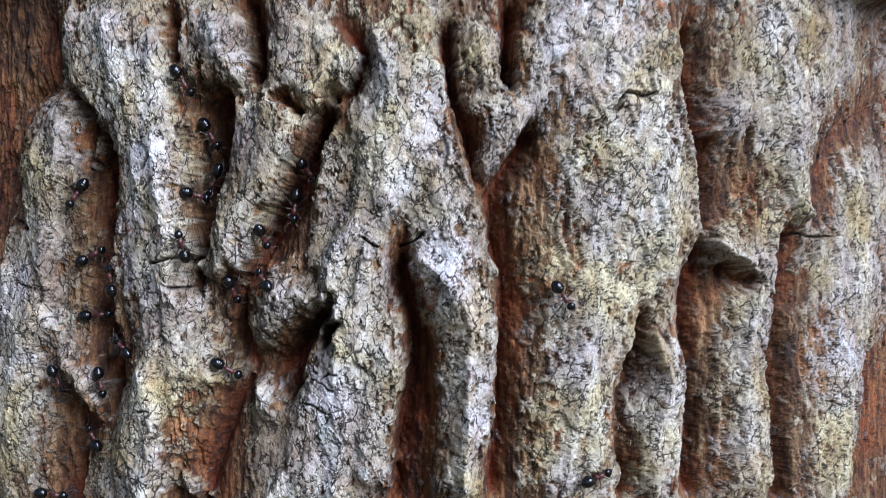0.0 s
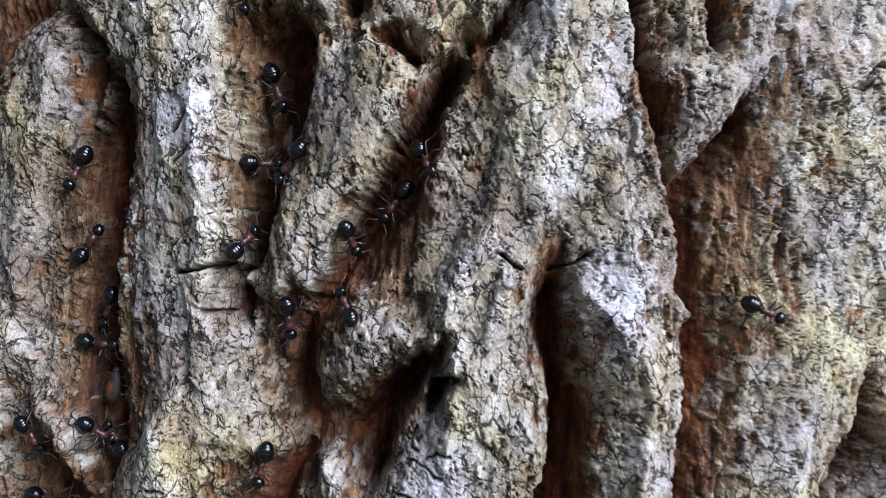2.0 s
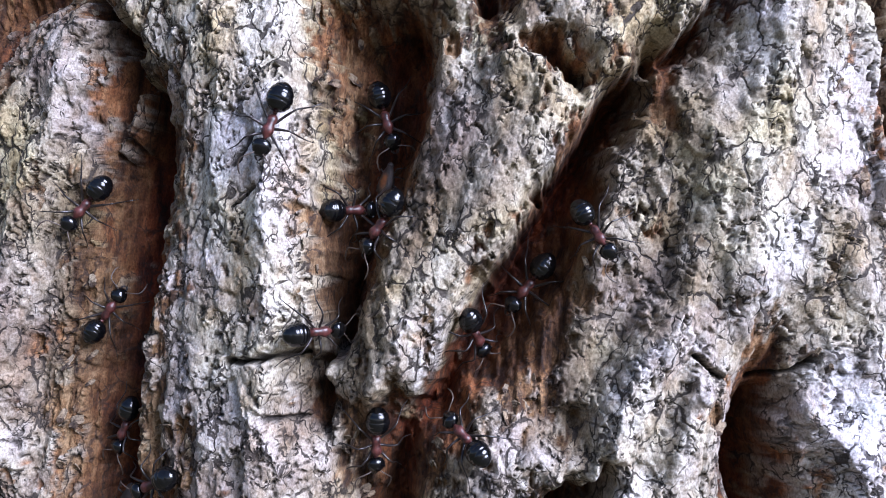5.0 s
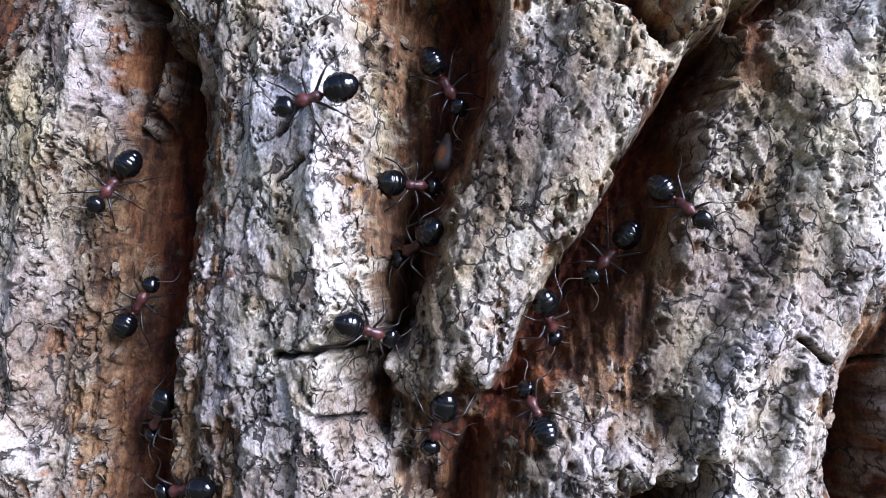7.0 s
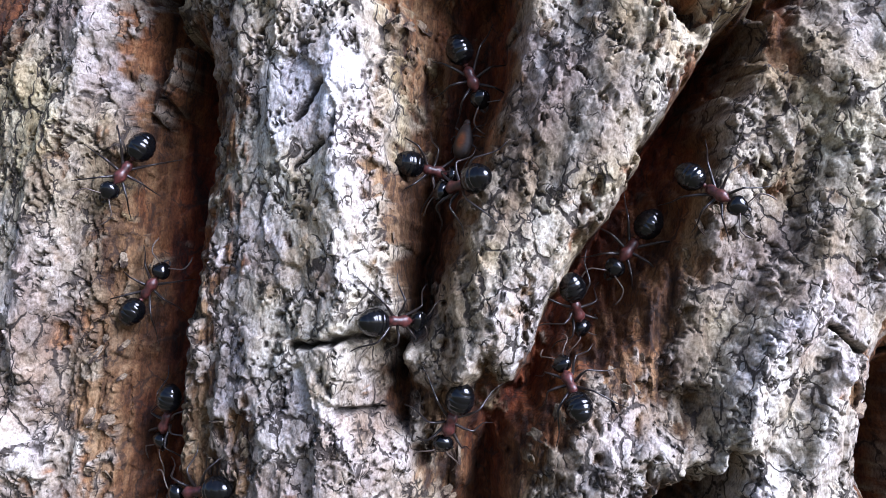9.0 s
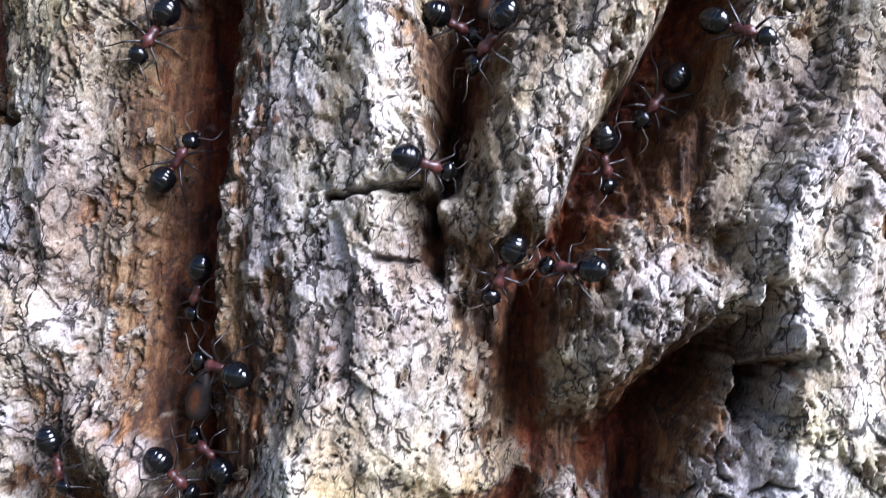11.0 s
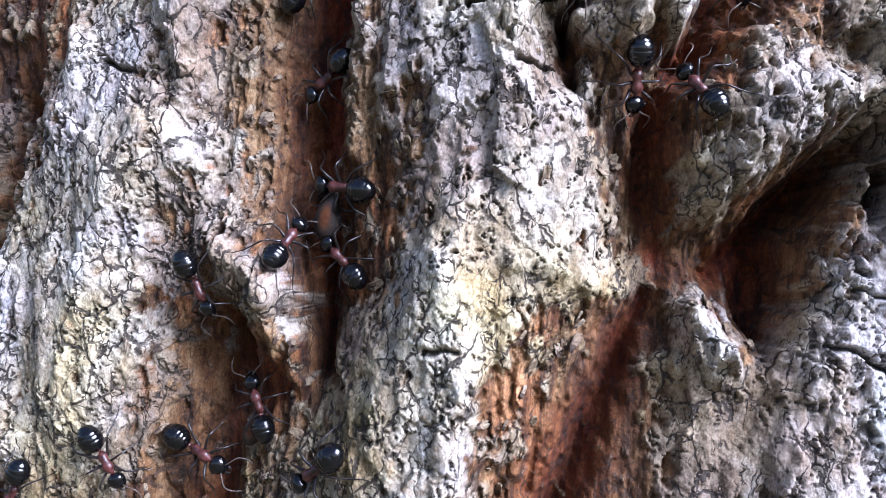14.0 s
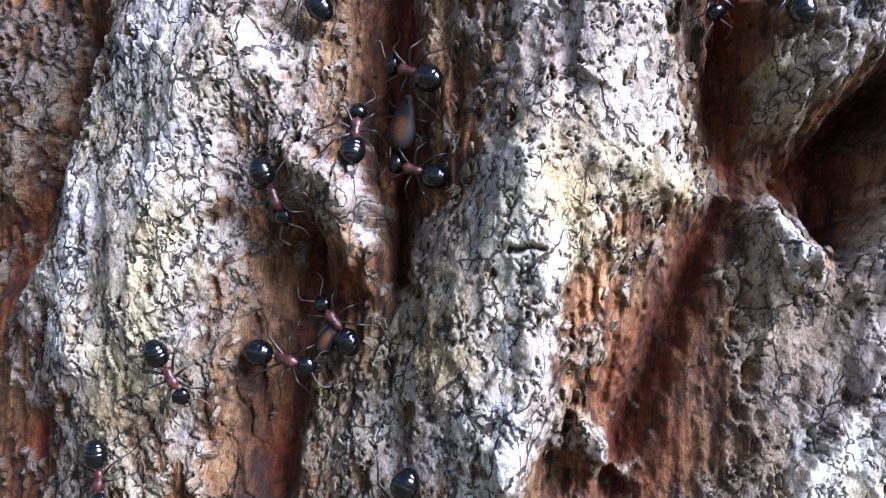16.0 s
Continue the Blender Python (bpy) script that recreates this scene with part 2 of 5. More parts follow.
LINES.append(("ledge_left", "N", 0.2, [(-61.4, 25.9, -8), (-61.4, 21, -8), (-62.4, 14.9, -7.6), (-63.1, 8.4, -7)]))
LINES.append(("ledge_left", "B", 0.2, [(-63.1, 5.2, -6.6), (-63.6, -3.3, -6.2), (-63.8, -16.3, -6)]))
LINES.append(("ledge_left", "D", 0.2, [(-61.2, 23, -9.3), (-60.9, 13.1, -9.3), (-61.2, 2.2, -9.2), (-61.3, -5.9, -8.8), (-60.5, -12.6, -8.2)]))
LINES.append(("", "S", 0, [(-60.5, 29.7, -11), (-59.6, 21.9, -11.5), (-58.9, 13.5, -11.5), (-58.8, 5.1, -11), (-59, -0.9, -10.5), (-59, -5.8, -10)]))
LINES.append(("", "S", 0, [(-57.8, 2.9, -10.5), (-58.6, -5.1, -10.5), (-58.5, -12.9, -10), (-58.4, -16, -9.5)]))
LINES.append(("", "D", 0, [(-62.1, -9.6, -7.5), (-61.1, -14.2, -8), (-59.9, -17.7, -8.5)]))
LINES.append(("", "S", 0, [(-58.7, -7.7, -10), (-58.8, -11.6, -9.8), (-58.9, -17.4, -10), (-59.1, -22, -11), (-58.2, -29.3, -11), (-57.7, -33.6, -10)]))
LINES.append(("left_plate", "R", 0.75, [(-71.7, -12.8, -2), (-76.3, -17.7, -2), (-78.4, -24.7, -2.5), (-81.2, -31.2, -3), (-83.4, -37.9, -3.5), (-88.5, -42.8, -4)]))
LINES.append(("left_plate", "R", 0.6, [(-69.2, -15.1, -2.8), (-73.8, -18.6, -2.6), (-75.3, -26, -3.3), (-76.1, -34.6, -3.8), (-78.8, -40.7, -4.3), (-82.2, -48.1, -4.8)]))
LINES.append(("left_plate", "E", 0.4, [(-65.3, -13.5, -5), (-66.1, -18.6, -5), (-71.3, -21.2, -4.6), (-73.4, -26.8, -5), (-71.8, -31.8, -5.5), (-73.3, -37.4, -5.8), (-74.3, -43.5, -5.8), (-76.5, -47.8, -6.2), (-76.1, -53.2, -6.2)]))
LINES.append(("left_plate", "E", 0.6, [(-84.7, -10.5, -3.8), (-86.3, -17.3, -4.2), (-89.9, -25.9, -4.6), (-92, -32.3, -5), (-96.9, -37.4, -5.6)]))
LINES.append(("", "D", 0, [(-95.2, -8.7, -10.5), (-96.4, -17, -11), (-99.5, -25.4, -11), (-102.8, -33.8, -11)]))
LINES.append(("left_scales", "E", 0.02, [(-99.2, -9, -8.6), (-99.3, -17.4, -8.8), (-103.2, -14.3, -8.2), (-103, -26.3, -8.6)]))
LINES.append(("", "S", 0, [(-95.4, -49.3, -8), (-95, -51.7, -8)]))
LINES.append(("", "N", 0, [(-71.1, -32.1, -8), (-69.3, -37.2, -8.8), (-70.9, -41.4, -8.5), (-72.3, -46.6, -8), (-73, -52.7, -8)]))
LINES.append(("", "S", 0, [(-66.7, -30.2, -10.5), (-66.1, -33.9, -10.5), (-67.3, -40.2, -10), (-68.7, -48.7, -10.5), (-69, -52.8, -10.5)]))
LINES.append(("loose_chip", "R", 0.35, [(-66.8, -22.9, -3.6), (-63.3, -24.7, -3), (-61.1, -26.9, -2.9), (-60.3, -28.3, -3.2)]))
LINES.append(("loose_chip", "E", 0.3, [(-68.4, -22.2, -4.5), (-62.4, -22.3, -4.5), (-60, -25.6, -4.8), (-59.8, -28.5, -5)]))
LINES.append(("loose_chip", "E", 0.3, [(-68.1, -24.2, -4.8), (-65.8, -26.7, -5), (-62.7, -28.8, -5)]))
LINES.append(("", "D", 0, [(-67.4, -28, -7), (-65.7, -29, -8.6)]))
LINES.append(("ledge_chip", "B", 0.3, [(-62.6, -30.1, -5), (-59.9, -31.5, -5), (-59.5, -34.3, -5.8), (-58.8, -29.9, -6)]))
LINES.append(("ledge_chip", "D", 0.3, [(-62.6, -32.9, -7), (-60.4, -35.8, -7.5), (-62.9, -36.9, -8.5)]))
LINES.append(("long_plate", "R", 0.95, [(-49.3, 23.8, -0.3), (-48.1, 18.1, 0), (-46.6, 12.5, 0)]))
LINES.append(("long_plate", "R", 1, [(-42.9, 23.6, 1), (-41.7, 15.8, 1.1), (-40.8, 8.1, 1), (-40, 0.9, 0.8), (-40.8, -1, 0.6)]))
LINES.append(("long_plate", "R", 0.7, [(-40.7, -3.2, 0.4), (-40.4, -8.3, -0.2), (-38.2, -12.6, -0.5)]))
LINES.append(("long_plate", "R", 0.55, [(-49.4, 6.3, -1), (-47.3, 1.2, -0.8), (-48, -3.6, -1), (-47, -9.1, -1.1), (-44.5, -13.4, -1)]))
LINES.append(("long_plate", "E", 0.6, [(-52, 24.9, -0.9), (-51.3, 20.2, -1.3), (-51.2, 14.9, -1.7), (-51.8, 7.6, -2.2), (-52.4, 2.7, -2.5), (-53, -1.2, -2.8)]))
LINES.append(("long_plate", "E", 0.6, [(-39, 27.1, -1.2), (-38.4, 21.3, -1.8), (-38.4, 13.2, -1.8), (-37.7, 7.6, -2), (-36.7, 2.1, -2.2), (-36.1, -2.6, -2.6), (-36.1, -6.8, -3), (-34.4, -10.2, -4.3)]))
LINES.append(("long_plate", "E", 0.3, [(-54, 1.5, -4), (-54.5, -4.4, -4.2), (-54.9, -9.7, -4.6), (-54.8, -14.5, -5)]))
LINES.append(("ledge_long", "B", 0.35, [(-54.3, -10.1, -5.3), (-52.7, -14, -5), (-52, -17.5, -5), (-51, -21.3, -4.8), (-51.7, -25.2, -5.5)]))
LINES.append(("long_plate", "E", 0.3, [(-49.9, -8.1, -2.8), (-48.4, -13.8, -2.8), (-47.3, -19, -2.4), (-48.7, -23.2, -3)]))
LINES.append(("long_plate", "R", 0.5, [(-43.8, -7.6, -0.8), (-44.5, -12.6, -1), (-43.8, -17.6, -1), (-41.4, -20.7, -0.6), (-39.3, -17.5, -0.9), (-39.2, -9.7, -1.2)]))
LINES.append(("long_plate", "R", 0.6, [(-37.2, -12.7, -2), (-36.6, -18.2, -2.2), (-34.6, -20.8, -3)]))
LINES.append(("long_plate", "E", 0.5, [(-36.2, -9, -3.3), (-34.6, -13.8, -3.6), (-33, -17.8, -5), (-31, -21.9, -7), (-28.7, -23.7, -9.3)]))
LINES.append(("long_plate", "R", 0.9, [(-46, -23.1, 0.4), (-44.3, -27.5, 0.1), (-43.1, -30.9, -0.3)]))
LINES.append(("long_plate", "R", 0.8, [(-39.9, -23.7, -0.5), (-36.8, -24.5, -1.8), (-33, -24.9, -4), (-29.3, -25.1, -8)]))
LINES.append(("long_plate", "R", 0.95, [(-44.5, -29.1, 0.1), (-42.8, -34.2, -0.5), (-44.2, -38.7, -0.5), (-45.3, -43.5, -0.5), (-46.5, -49.6, -0.5)]))
LINES.append(("long_plate", "R", 0.6, [(-47.5, -24.7, -0.3), (-48.3, -28.3, -0.6), (-49.5, -32.9, -1.2), (-51.3, -37.5, -1.9), (-52.4, -43.1, -2.3)]))
LINES.append(("long_plate", "E", 0.35, [(-53.4, -28.7, -5.8), (-55.9, -33.6, -6.8), (-57.4, -38.1, -6.8), (-59.9, -42.7, -7), (-61.9, -45.8, -7.2), (-64.8, -49, -7.6), (-64.6, -52.4, -7.6)]))
LINES.append(("ledge_slope", "T", 0.4, [(-41.3, -31.6, -2.2), (-42.1, -37.1, -2.8), (-43.2, -41.7, -3.2)]))
LINES.append(("ledge_slope", "B", 0.4, [(-33.7, -27.1, -5.6), (-36.8, -33.8, -5.5), (-38.9, -39.5, -6.2), (-41.5, -44.4, -7.2), (-43.3, -50.3, -8)]))
LINES.append(("ledge_slope", "O", 0.2, [(-31.8, -27.3, -7.4), (-34.1, -32.7, -7.6), (-36.5, -39.5, -8), (-38.5, -44, -8.8)]))
LINES.append(("", "S", 0, [(-27.5, -25.3, -10.6), (-30.5, -29.4, -10.4), (-32.7, -35, -10.4), (-34.6, -40.5, -10.6), (-36.5, -45.5, -10.8), (-37, -50.9, -10.8)]))
LINES.append(("", "O", 0, [(-27.7, -28.4, -8.8), (-29.2, -32.4, -8.4), (-30.6, -37.3, -8.2), (-32.2, -43.1, -8.2), (-33.9, -49.8, -8.4)]))
LINES.append(("splinter", "E", 0.5, [(-41.4, -43.2, -6.3), (-38.6, -46.3, -6.3), (-36.6, -48.5, -6.8)]))
LINES.append(("", "N", 0, [(-43.1, -47.1, -8.6), (-41.3, -50.3, -8.8)]))
LINES.append(("ledge_centre", "B", 0.2, [(-38.5, 26.9, -6), (-37.5, 21.5, -6.3), (-37.4, 16, -6.6), (-37.4, 12, -7)]))
LINES.append(("", "D", 0, [(-35.1, 28.5, -9), (-34.6, 22.3, -9.4), (-35.5, 16.6, -9.8)]))
LINES.append(("", "S", 0, [(-30.7, 30.3, -10), (-30.5, 24.4, -10.5), (-32.4, 17.5, -11), (-34.9, 13.1, -11), (-35.7, 9.4, -11), (-35.9, 3, -11), (-36.3, -2.2, -11), (-36.2, -6.2, -9.5), (-35.5, -8.8, -7)]))
LINES.append(("", "O", 0, [(-28.9, 26.6, -7), (-28.8, 20.6, -7)]))
LINES.append(("diagonal_plate", "E", 0.35, [(-27.5, 28.2, -3), (-27.6, 22.7, -3.2), (-28.3, 16.5, -3.2), (-30.1, 11.1, -2.8), (-31.6, 6.7, -2.6), (-32.4, 1.5, -2.6), (-32.9, -2.3, -3), (-32.6, -5.2, -3.6)]))
LINES.append(("diagonal_plate", "R", 0.25, [(-24.1, 23.2, -0.6), (-25.9, 17.1, -0.8), (-28.1, 9.2, -0.7), (-30.3, 2.6, -1)]))
LINES.append(("diagonal_plate", "R", 0.6, [(-17.3, 25.1, 0.8), (-19.1, 19.5, 1), (-22.6, 13.9, 0.8), (-24.9, 9.3, 0.4), (-27.2, 4.7, 0), (-29.3, -0.9, -0.8), (-31, -3.9, -1.8)]))
LINES.append(("diagonal_plate", "E", 0.6, [(-14.7, 25.5, 0.2), (-13.9, 23.4, -0.5), (-17.3, 17.3, -0.8), (-19.6, 12.1, -1), (-23.2, 6.4, -1.6), (-25.5, -0.3, -2.6), (-27.3, -4.2, -3.2)]))
LINES.append(("diagonal_plate", "E", 0.6, [(-22.3, 27.4, 0), (-19, 27.4, 0.2), (-15.9, 25.4, 0.3)]))
LINES.append(("", "S", 0, [(-10.1, 26.9, -9), (-11.7, 22.5, -10.5), (-14.8, 17.7, -11), (-18.2, 12.2, -11), (-21.1, 6.8, -11), (-23.3, 0.4, -10.5), (-25.1, -4.2, -9.5), (-28, -7, -8)]))
LINES.append(("", "D", 0, [(-11.7, 16.9, -8), (-14.8, 10.2, -8.4), (-17.3, 5, -8.2), (-21.2, -1.8, -8.4)]))
# brown instead of tan: the shade beside the slot is put into the colour
LINES.append(("ledge_valley", "N", 0.3, [(-14.3, 5.7, -4.4), (-16.7, -0.2, -5.2), (-19.8, -2.9, -5.8)]))
LINES.append(("ledge_valley", "B", 0.3, [(-31.5, -9.7, -6), (-30, -13.2, -7)]))
LINES.append(("", "S", 0, [(-28.2, -8.1, -8.5), (-29, -11.1, -9.8), (-29.2, -15.1, -10.6), (-28.4, -19.1, -11)]))
LINES.append(("long_plate", "R", 0.8, [(-54.7, 43.8, 0), (-52.1, 34.9, 0), (-47.5, 24.9, 0.5)]))
LINES.append(("long_plate", "R", 0.7, [(-43.6, 42, 0), (-43.6, 33.4, 0), (-41.1, 22.6, 0.3)]))
LINES.append(("long_plate", "E", 0.5, [(-64.9, 46.4, -3), (-63.8, 33.9, -3), (-54.7, 25.1, -2.6)]))
LINES.append(("long_plate", "E", 0.5, [(-39.6, 43.7, -3), (-41.1, 33.9, -3), (-39.4, 21.8, -2.6)]))
LINES.append(("", "D", 0, [(-75.9, 48, -10), (-74.3, 37.1, -10)]))
LINES.append(("", "N", 0, [(-86.4, 48.5, -8), (-81.8, 41, -8.5), (-87.7, 29.4, -9)]))
LINES.append(("", "D", 0, [(-87.3, 21.9, -8), (-85.4, 15.9, -9), (-83.3, 8.5, -8)]))
LINES.append(("", "S", 0, [(-41.9, 44.3, -9.5), (-41, 36.9, -9.5)]))
LINES.append(("", "B", 0, [(-37.3, 29.9, -6), (-39.7, 25.6, -6)]))
LINES.append(("", "S", 0, [(-32, 28.2, -10), (-31.4, 21.5, -10.5)]))
LINES.append(("upper_scale", "R", 0.6, [(-32.4, 42.8, -0.8), (-30.1, 36.3, -0.6), (-26.7, 31.9, -0.6)]))
LINES.append(("upper_scale", "E", 0.4, [(-36.4, 44.6, -3), (-36.4, 35.9, -3), (-30.3, 31.3, -2.5), (-24.7, 30.1, -2.5), (-26.5, 38.8, -3), (-27.7, 45.3, -3)]))
LINES.append(("", "S", 0, [(-26.8, 48.3, -10), (-25.6, 38.2, -10), (-24.4, 32.6, -9)]))
LINES.append(("upper_plate", "R", 0.7, [(-17.8, 42.1, 0), (-11.3, 39.7, 0.8), (-6.6, 34.4, 1), (-13.4, 28.8, 0.8), (-17.8, 32.6, 0.3)]))
LINES.append(("upper_plate", "E", 0.5, [(-20.6, 40.6, -2), (-19.7, 30.8, -1), (-13.7, 25.9, -0.5), (-8.4, 27.4, -0.5), (-3.6, 34.6, -0.2), (-7.2, 39.8, 0.2)]))
LINES.append(("", "D", 0, [(-19.6, 28.9, -2.5), (-17.3, 27, -4), (-14.4, 25.4, -6)]))
LINES.append(("", "S", 0, [(-7.1, 42.6, -2.5), (-2.7, 36.6, -4.5), (-5.5, 30.6, -7), (-9.8, 26.5, -8.5)]))
LINES.append(("spine_plate", "R", 0.42, [(-4.4, 22.5, -0.8), (-4.6, 15.6, -1.3), (-5.5, 10.1, -2.2), (-8.2, 4.3, -2.8), (-10.4, -0.5, -3)]))
LINES.append(("spine_plate", "E", 0.3, [(-9.1, 22.3, -1.8), (-11.1, 17.6, -2.7), (-12.1, 10.5, -3), (-11.5, 4.1, -3), (-12.7, -0.7, -3.4), (-14.7, -3.2, -4), (-12.4, -5.4, -4)]))
LINES.append(("spine_plate", "R", 0.8, [(-0.9, 39.6, 1), (2.2, 32.3, 1.2), (2.8, 21.9, 1.3), (8.4, 15.7, 1), (12.1, 9.5, 0.8), (12.6, 2.2, 1)]))
LINES.append(("spine_plate", "R", 0.6, [(-3, 22, 0.2), (-3, 11.6, 0.2), (-5.2, 6.4, -0.2)]))
LINES.append(("spine_plate", "R", 0.9, [(0.4, 26.4, 1.5), (0.8, 15.8, 1.2), (1.3, 9.2, 1.5)]))
LINES.append(("spine_plate", "E", 0.6, [(7.4, 41.9, 0), (11.6, 33.8, -1), (13.8, 23.4, -1.6), (16.9, 12.9, -2), (20.2, 4.4, -2.5), (19.3, -2, -2.6), (21.9, -12.8, -3.5), (21.8, -28, -4.2), (20.6, -36.7, -5), (19.7, -46.5, -5)]))
LINES.append(("spine_plate", "R", 0.85, [(7.4, -0.9, 0.6), (12.6, -6.2, 0.4), (16.8, -12.5, 0), (16.7, -25.2, -0.5), (16.4, -37.9, -1), (15.9, -45.3, -1)]))
LINES.append(("spine_plate", "E", 0.4, [(5.5, -3.1, -1.5), (10.1, -8.4, -3), (11.6, -16, -4), (12.9, -27.8, -4.2), (11.8, -46.2, -4.5)]))
LINES.append(("", "D", 0, [(4.3, 2.8, -1.8), (4.3, 1.5, -3)]))
LINES.append(("", "S", 0, [(4.4, -1.3, -8), (5, -4, -10), (6.1, -7.3, -10.5)]))
LINES.append(("", "S", 0, [(5.4, -8.8, -11), (6.9, -16.7, -11.5), (5.4, -29.1, -12), (2.7, -40.3, -12), (2.1, -48.1, -12)]))
LINES.append(("", "D", 0, [(9.2, -15.3, -9), (9.6, -28.6, -9), (8.1, -39.6, -9), (7.5, -47.3, -9)]))
LINES.append(("middle_ridge", "R", 1, [(-4.5, 6.5, 0.8), (-6.3, 2, 1.1), (-8.9, -3.5, 0.8), (-10.3, -6.8, 0.2), (-10.5, -9.9, -0.2)]))
LINES.append(("middle_ridge", "R", 1, [(-2.1, 0.1, 1), (-2.9, -3.9, 0.7), (-3.8, -9.4, 0.2)]))
LINES.append(("middle_ridge", "R", 0.9, [(-3.6, 1.2, -0.1), (-5, -3.4, -0.4), (-6.4, -8.4, -0.7)]))
LINES.append(("middle_ridge", "E", 0.6, [(-0.1, 0.6, -0.5), (-0.4, -3.2, -1.2), (-0.3, -6.4, -1.5), (-0.4, -9.6, -1.8)]))
LINES.append(("middle_ridge", "R", 0.8, [(-7.2, -12.4, 0.4), (-3, -18.7, 0.4), (2.2, -19.7, 0.2), (-5.3, -31.4, -1), (-8.6, -45.3, -1.6)]))
LINES.append(("middle_ridge", "R", 0.7, [(-2.1, -27.2, -0.8), (-2.1, -43.1, -1.5)]))
LINES.append(("middle_ridge", "E", 0.5, [(1, -12.6, -2), (4.4, -16.8, -2), (4.7, -21.1, -2), (3.1, -29.7, -3.2), (2, -45.9, -4)]))
LINES.append(("middle_ridge", "E", 0.45, [(-10.2, -7.2, -1.2), (-10.2, -13, -2.3), (-12, -17.5, -3.4), (-13.8, -21.7, -4.5), (-15.7, -26.4, -5.5), (-16.9, -30.2, -5.8)]))
LINES.append(("middle_ridge", "R", 1, [(-8.8, -3.7, 0.9), (-8.8, -8.9, 0.8), (-8.4, -13.2, 0.6), (-7.7, -17.9, 0.5), (-7.3, -22.2, 0.2), (-7.2, -27.4, -0.4), (-7.9, -31.3, -0.8)]))
LINES.append(("middle_ridge", "R", 0.7, [(-9.1, -18.3, -1.6), (-11.6, -23.4, -2.8), (-13.6, -28, -3.6), (-15.5, -32.7, -4.2)]))
LINES.append(("middle_ridge", "R", 0.9, [(-17.4, -40.1, -3.4), (-19.8, -43.8, -4), (-21.9, -48.4, -4.3)]))
LINES.append(("middle_ridge", "E", 0.6, [(-18.3, -40.7, -5), (-20.5, -43.1, -5.6), (-22.9, -47.4, -6)]))
LINES.append(("tongue", "R", 0.5, [(-14.3, -8, -0.7), (-16.1, -8.8, -0.7), (-19, -10.4, -1.2), (-21.2, -13.4, -2.4), (-22.8, -16.9, -5)]))
LINES.append(("tongue", "E", 0.35, [(-16.6, -7, -1.6), (-20.9, -7, -2.4), (-24.8, -8.8, -3.4), (-25.3, -13.3, -4.6), (-25.2, -17.8, -7)]))
LINES.append(("tongue", "E", 0.5, [(-13.2, -8.6, -1), (-13.2, -10.3, -1.4), (-17.1, -12.8, -2.6), (-20.1, -15, -4.4), (-22.2, -17.7, -7)]))
LINES.append(("tongue", "T", 0.5, [(-16.8, -13.7, -4.4), (-19.6, -16, -6.2), (-21.8, -18.8, -8.4), (-24.4, -21.6, -10.3)]))
LINES.append(("", "O", 0, [(-27, -8.8, -6.2), (-27.4, -13.4, -7.8), (-26.9, -17.7, -8.8)]))
LINES.append(("ledge_cross", "O", 0.4, [(-30.4, -13.5, -7.8), (-29.9, -17.9, -8.8), (-28.2, -21.2, -9.6)]))
LINES.append(("", "S", 0, [(-28, -8.9, -8.4), (-28.8, -13.2, -9.6), (-28.7, -17.7, -9.9), (-27.3, -21.2, -10.2), (-26, -23.1, -10.4)]))
LINES.append(("ledge_cross", "T", 0.4, [(-31.8, -13.3, -6.5), (-31.1, -17.5, -7.8), (-29.2, -20.7, -10)]))
LINES.append(("ledge_cross", "T", 0.4, [(-34.7, -9.7, -5.5), (-34.2, -11.3, -5.5)]))
LINES.append(("", "S", 0, [(-9.4, -10.5, -9), (-10, -12.4, -12), (-13.2, -15.8, -13.5), (-17.5, -19.6, -14), (-21.6, -22.9, -13)]))
LINES.append(("", "D", 0, [(-16.1, -22.2, -13), (-18.5, -26.8, -12), (-15.3, -25.2, -12), (-17.5, -29.7, -10)]))
LINES.append(("", "D", 0, [(-8, -13.8, -10.5), (-10.7, -17.4, -11.5)]))
LINES.append(("lower_right_plate", "R", 0.8, [(-24.5, -26.1, -6.8), (-23.3, -28.6, -5.2), (-22.4, -30.2, -4), (-21.2, -31.1, -3.2)]))
LINES.append(("lower_right_plate", "E", 0.6, [(-23.5, -26.4, -8), (-21.8, -28.8, -6.5), (-20.4, -30.4, -4.5)]))
LINES.append(("lower_right_plate", "R", 0.25, [(-24.7, -30.1, -6.4), (-22, -34.6, -6), (-24.2, -37.6, -6.6), (-17.9, -34.3, -5.6)]))
LINES.append(("lower_right_plate", "E", 0.2, [(-26.1, -26, -8.6), (-26.3, -32.7, -7.8), (-27.1, -38.4, -7.8)]))
LINES.append(("lower_right_plate", "R", 0.15, [(-22.8, -36.9, -6), (-24.1, -42.5, -6.2), (-25.7, -48.5, -6.5)]))
LINES.append(("", "S", 0, [(13.5, 42.1, -9), (14.1, 31.1, -9), (16.9, 21.1, -8.5), (19.2, 13.3, -8)]))
LINES.append(("narrow_ridge", "R", 0.4, [(19, 42.1, -4), (20.4, 31.3, -3.8)]))
LINES.append(("narrow_ridge", "E", 0.4, [(14.7, 43.6, -6), (15.9, 32.7, -6), (19.1, 25.5, -5), (23.3, 27.2, -5), (23.1, 39.3, -5.5)]))
LINES.append(("curled_scale", "R", 0.45, [(27.8, 27.1, -3.4), (25.7, 23.3, -4), (19.7, 16.4, -5.2)]))
LINES.append(("", "D", 0, [(17.7, 22.8, -9), (18.5, 19.2, -9)]))
